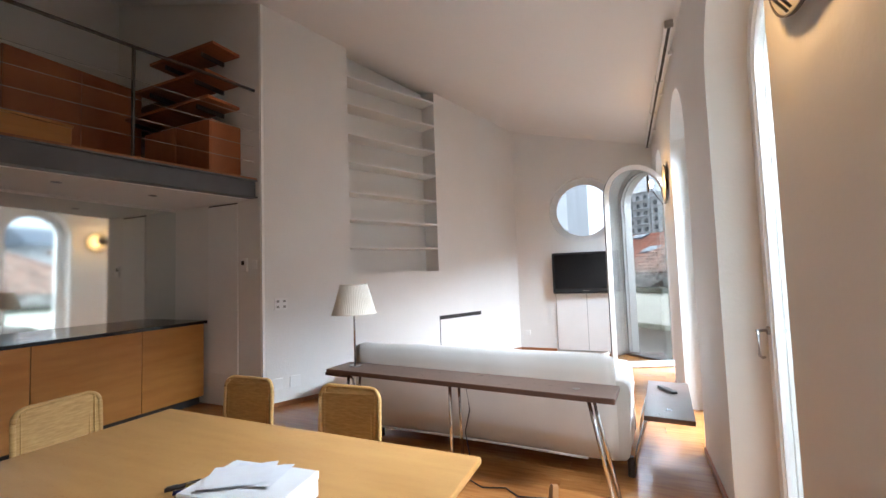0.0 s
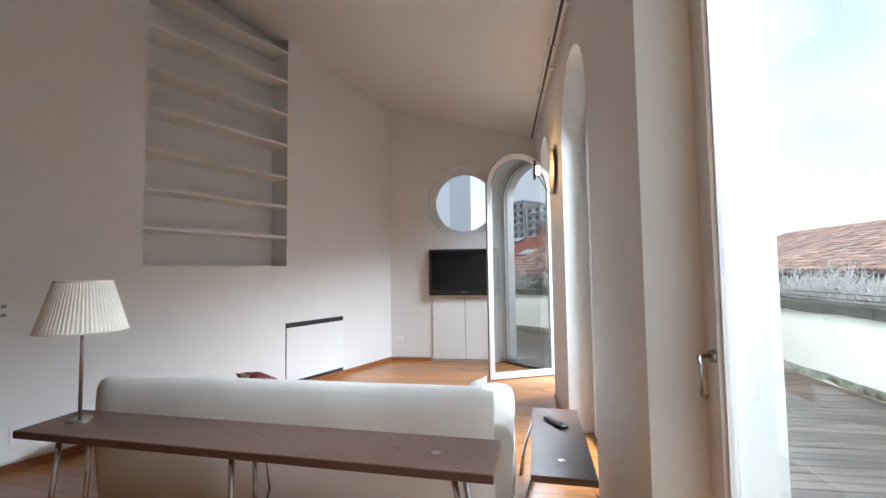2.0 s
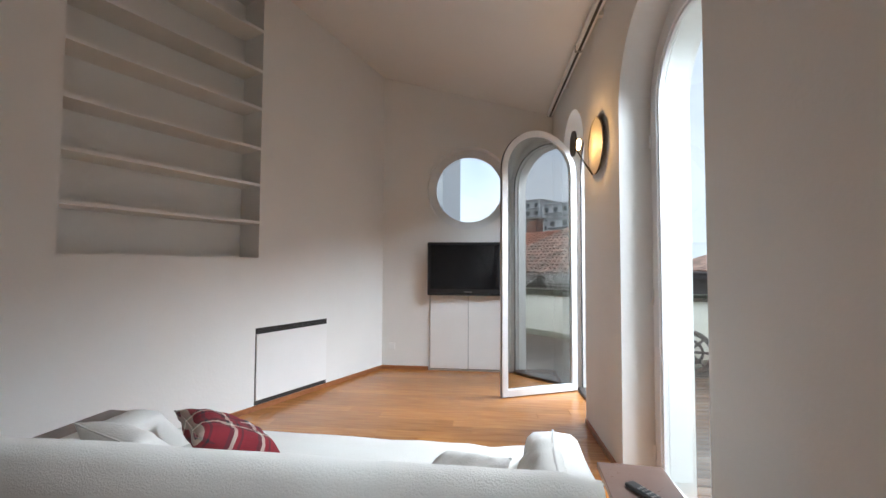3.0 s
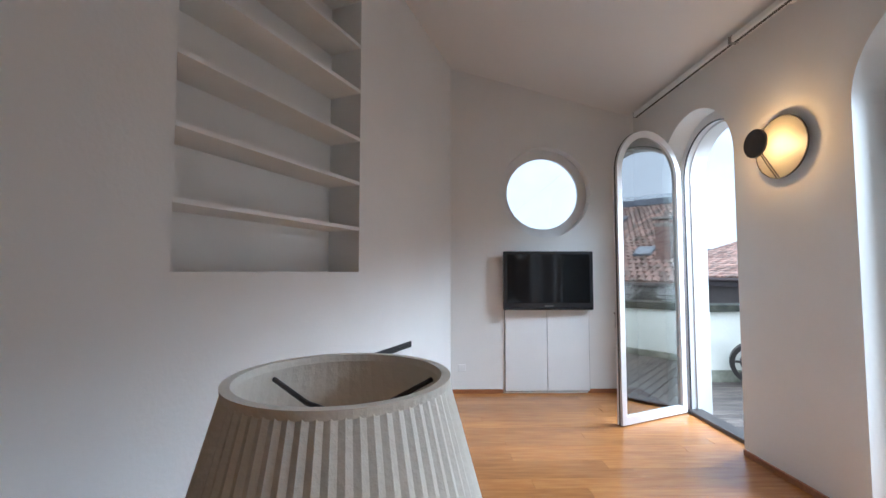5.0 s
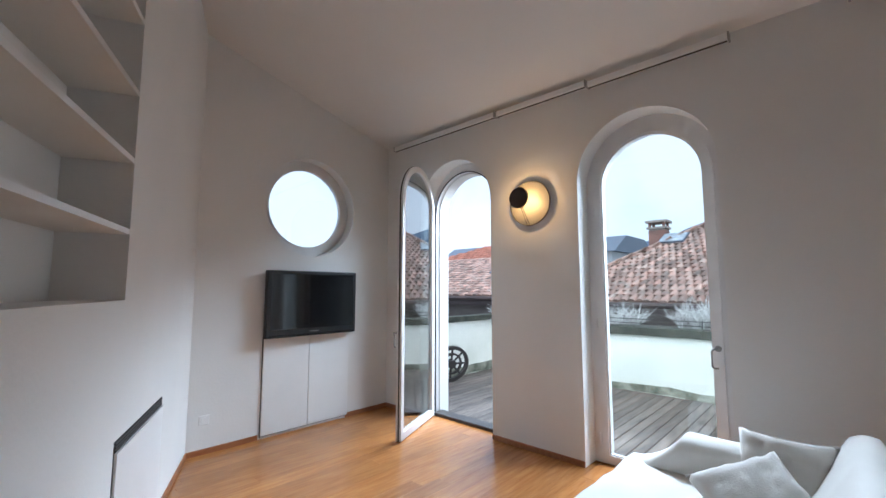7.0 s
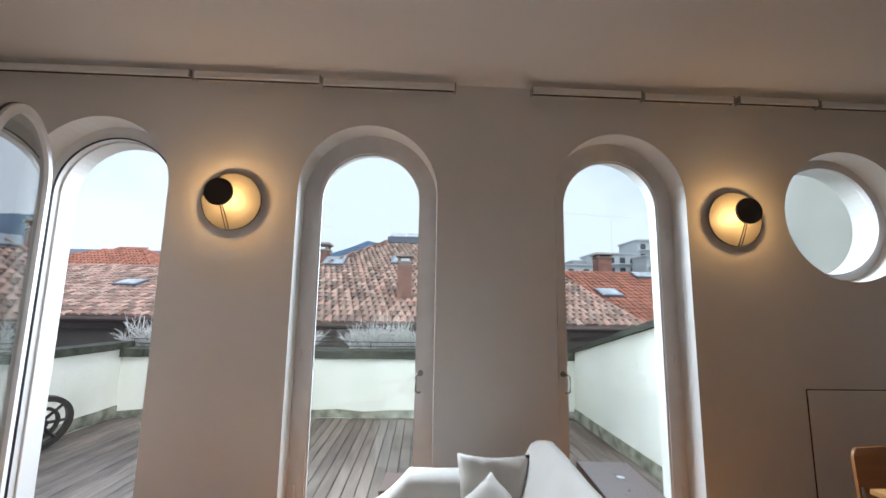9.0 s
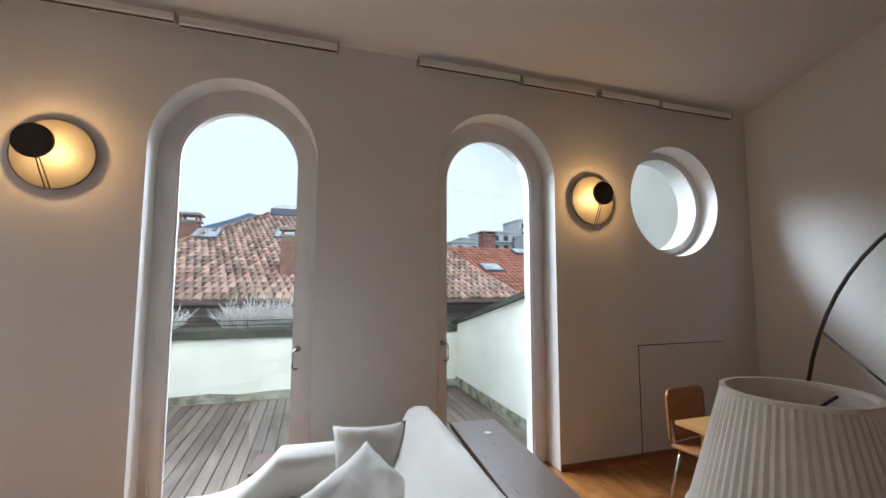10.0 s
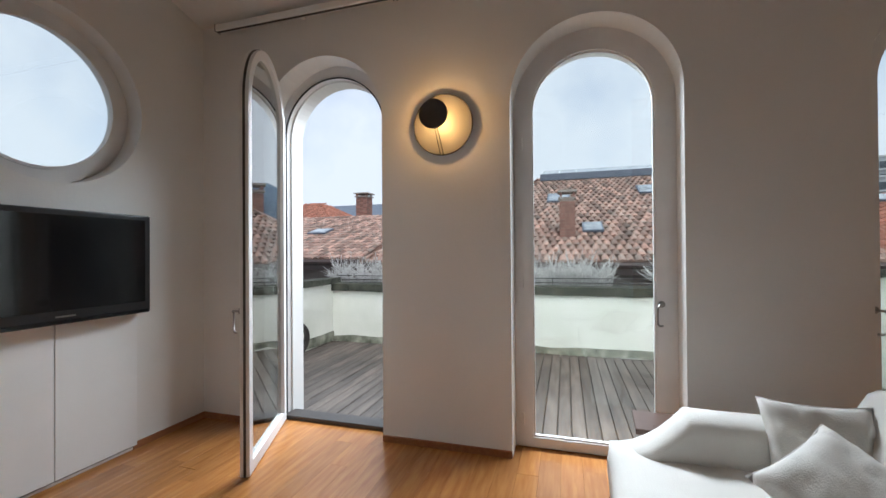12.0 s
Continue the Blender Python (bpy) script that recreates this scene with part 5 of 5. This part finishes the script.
def town_house(x, y, w, d, top, storeys, label, mat=FACADE):
    """A far block with storeys of window openings facing the terrace."""
    h = empty("town_house", Matrix.Translation((x, y, 0)), label, "building", "hillside buildings")
    part("wall", box(0, d, -w / 2, w / 2, -12, top), mat, h)
    part("roof", box(-0.4, d + 0.4, -w / 2 - 0.4, w / 2 + 0.4, top, top + 0.4), SLATE if mat is FACADE_SHADE else FACADE, h)
    n = max(2, int(w / 3.2))
    for s in range(storeys):
        z = top - 3.1 * (s + 1) + 0.9
        part("balcony", box(-1.0, 0, -w / 2 + 0.5, w / 2 - 0.5, z - 0.95, z - 0.8), FACADE, h)
        for k in range(n):
            yy = -w / 2 + w * (k + 0.5) / n
            part("window", box(-0.06, 0.05, yy - 0.8, yy + 0.8, z - 0.5, z + 1.2), FAR_GLASS, h)


# hill with pale apartment blocks, far mountain
def ridge_mesh(name, points, base, depth, mat, label, category):
    bm = bmesh.new()
    pts = [Vector(p) for p in points]
    lower = [Vector((p.x, p.y, base)) for p in pts]
    back = [p + Vector((depth, 0, -(p.z - base) * 0.2)) for p in pts]
    a, b, c = [[bm.verts.new(p) for p in row] for row in (lower, pts, back)]
    for k in range(len(pts) - 1):
        bm.faces.new((a[k], a[k + 1], b[k + 1], b[k]))
        bm.faces.new((b[k], b[k + 1], c[k + 1], c[k]))
    bmesh.ops.subdivide_edges(bm, edges=bm.edges[:], cuts=3, use_grid_fill=True)
    for v in bm.verts:
        if v.co.z > base + 1:
            v.co.z += (v.co.z - base) * 0.06 * noise.noise(v.co * 0.02)
    tagged(part(name, bm, mat, smooth=True), label, category, kind="structure")


ridge_mesh("backdrop_hill", [(150, -260, 34), (150, -150, 28), (150, -95, 21), (150, -60, 15), (150, -25, 7), (150, 20, 0)], -12, 120, HILL, "wooded hillside behind the roofs", "hill")
ridge_mesh("backdrop_mountain", [(1500, -1400, 190), (1500, -900, 150), (1500, -480, 130), (1500, -160, 140), (1500, 60, 215), (1500, 210, 240), (1500, 380, 175), (1500, 640, 120), (1500, 1000, 95), (1500, 1700, 80), (1500, 2600, 150)], -12, 900, MOUNTAIN, "hazy blue mountain range", "mountain")
for x, y, w, d, top, st in ((118, -54, 13, 12, 18.5, 4), (122, -70, 15, 12, 23.5, 5), (115, -41, 9, 10, 14.5, 3), (128, -90, 15, 12, 27, 5), (110, -63, 9, 8, 17, 4), (130, -110, 20, 14, 30, 6), (126, -48, 9, 8, 17.0, 2)):
    town_house(x, y, w, d, top, st, "pale modern apartment block on the hill")
# neighbour seen past the television wall
nb = empty("north_house", None, "pale tall house beyond the round window", "house")
part("wall", box(-9.0, -1.55, 13.5, 22, -12, 12), NEIGHBOUR, nb)
part("roof", box(-9.3, -1.1, 13.2, 22.3, 12, 12.3), SLATE, nb)
town = empty("north_town_house", None, "distant town building with rows of windows", "building")
part("wall", box(-2, 22, 60, 72, -12, 5.5), FACADE, town)
part("roof", box(-2.5, 22.5, 59.5, 72.5, 5.5, 6.1), SLATE, town)
for s in range(3):
    for k in range(8):
        part("window", box(-0.5 + k * 2.8, 0.9 + k * 2.8, 59.92, 60.1, 2.6 - s * 3, 4.4 - s * 3), FAR_GLASS, town)
chimney(3.5, 60.5, 6.0, 8.6, 1.2, "chimney on the distant town building")

# ---- floor planks and deck boards ----
PLANK_W = 0.142
rows = int((TV_Y - BACK_Y) / PLANK_W)
plank_meshes = {}


def board_mesh(name, length, width, thick, mat):
    key = (name, round(length, 3), round(width, 3))
    if key not in plank_meshes:
        bm = bmesh.new()
        bmesh.ops.create_cube(bm, size=1, matrix=Matrix.Diagonal((length, width, thick, 1)))
        bmesh.ops.bevel(bm, geom=[e for e in bm.edges if all(v.co.z > 0 for v in e.verts)], offset=0.0006 if thick < 0.02 else 0.006, segments=1, affect="EDGES")
        me = bpy.data.meshes.new(name)
        bm.to_mesh(me)
        bm.free()
        me.materials.append(mat)
        plank_meshes[key] = me
    return plank_meshes[key]


rnd = random.Random(11)
LONG = 1.85
for r in range(rows + 1):
    y = TV_Y - PLANK_W * (r + 0.5)
    x = GLASS_X + 0.02 - LONG * rnd.uniform(0.1, 0.95)
    spans = [(GLASS_X + 0.02, x)]
    while x > -5.0:
        spans.append((x, max(x - LONG, -5.6)))
        x -= LONG
    for a, b in spans:
        length = round(a - b, 2) if a - b != LONG else LONG
        if length < 0.12 or (y > KITCHEN_Y + 0.3 and a < CORNER.x - 0.503 * (TV_Y - y) - 0.3):
            continue
        ob = new("plank", board_mesh("plank", length - 0.0006, PLANK_W - 0.0006, 0.012, FLOOR_WOOD))
        ob.parent = floor
        ob.location = ((a + b) / 2, y, -0.006)
y = RIGHT_Y + 0.07
while y < LEFT_Y - 0.05:
    ob = new("deck_board", board_mesh("deck_board", PAR_X - OUT_X - 0.01, 0.118, 0.028, DECK_WOOD))
    ob.parent = ter
    ob.location = ((PAR_X + OUT_X) / 2 + rnd.uniform(-0.004, 0.004), y, DECK_Z - 0.014 + rnd.uniform(-0.002, 0.002))
    y += 0.125
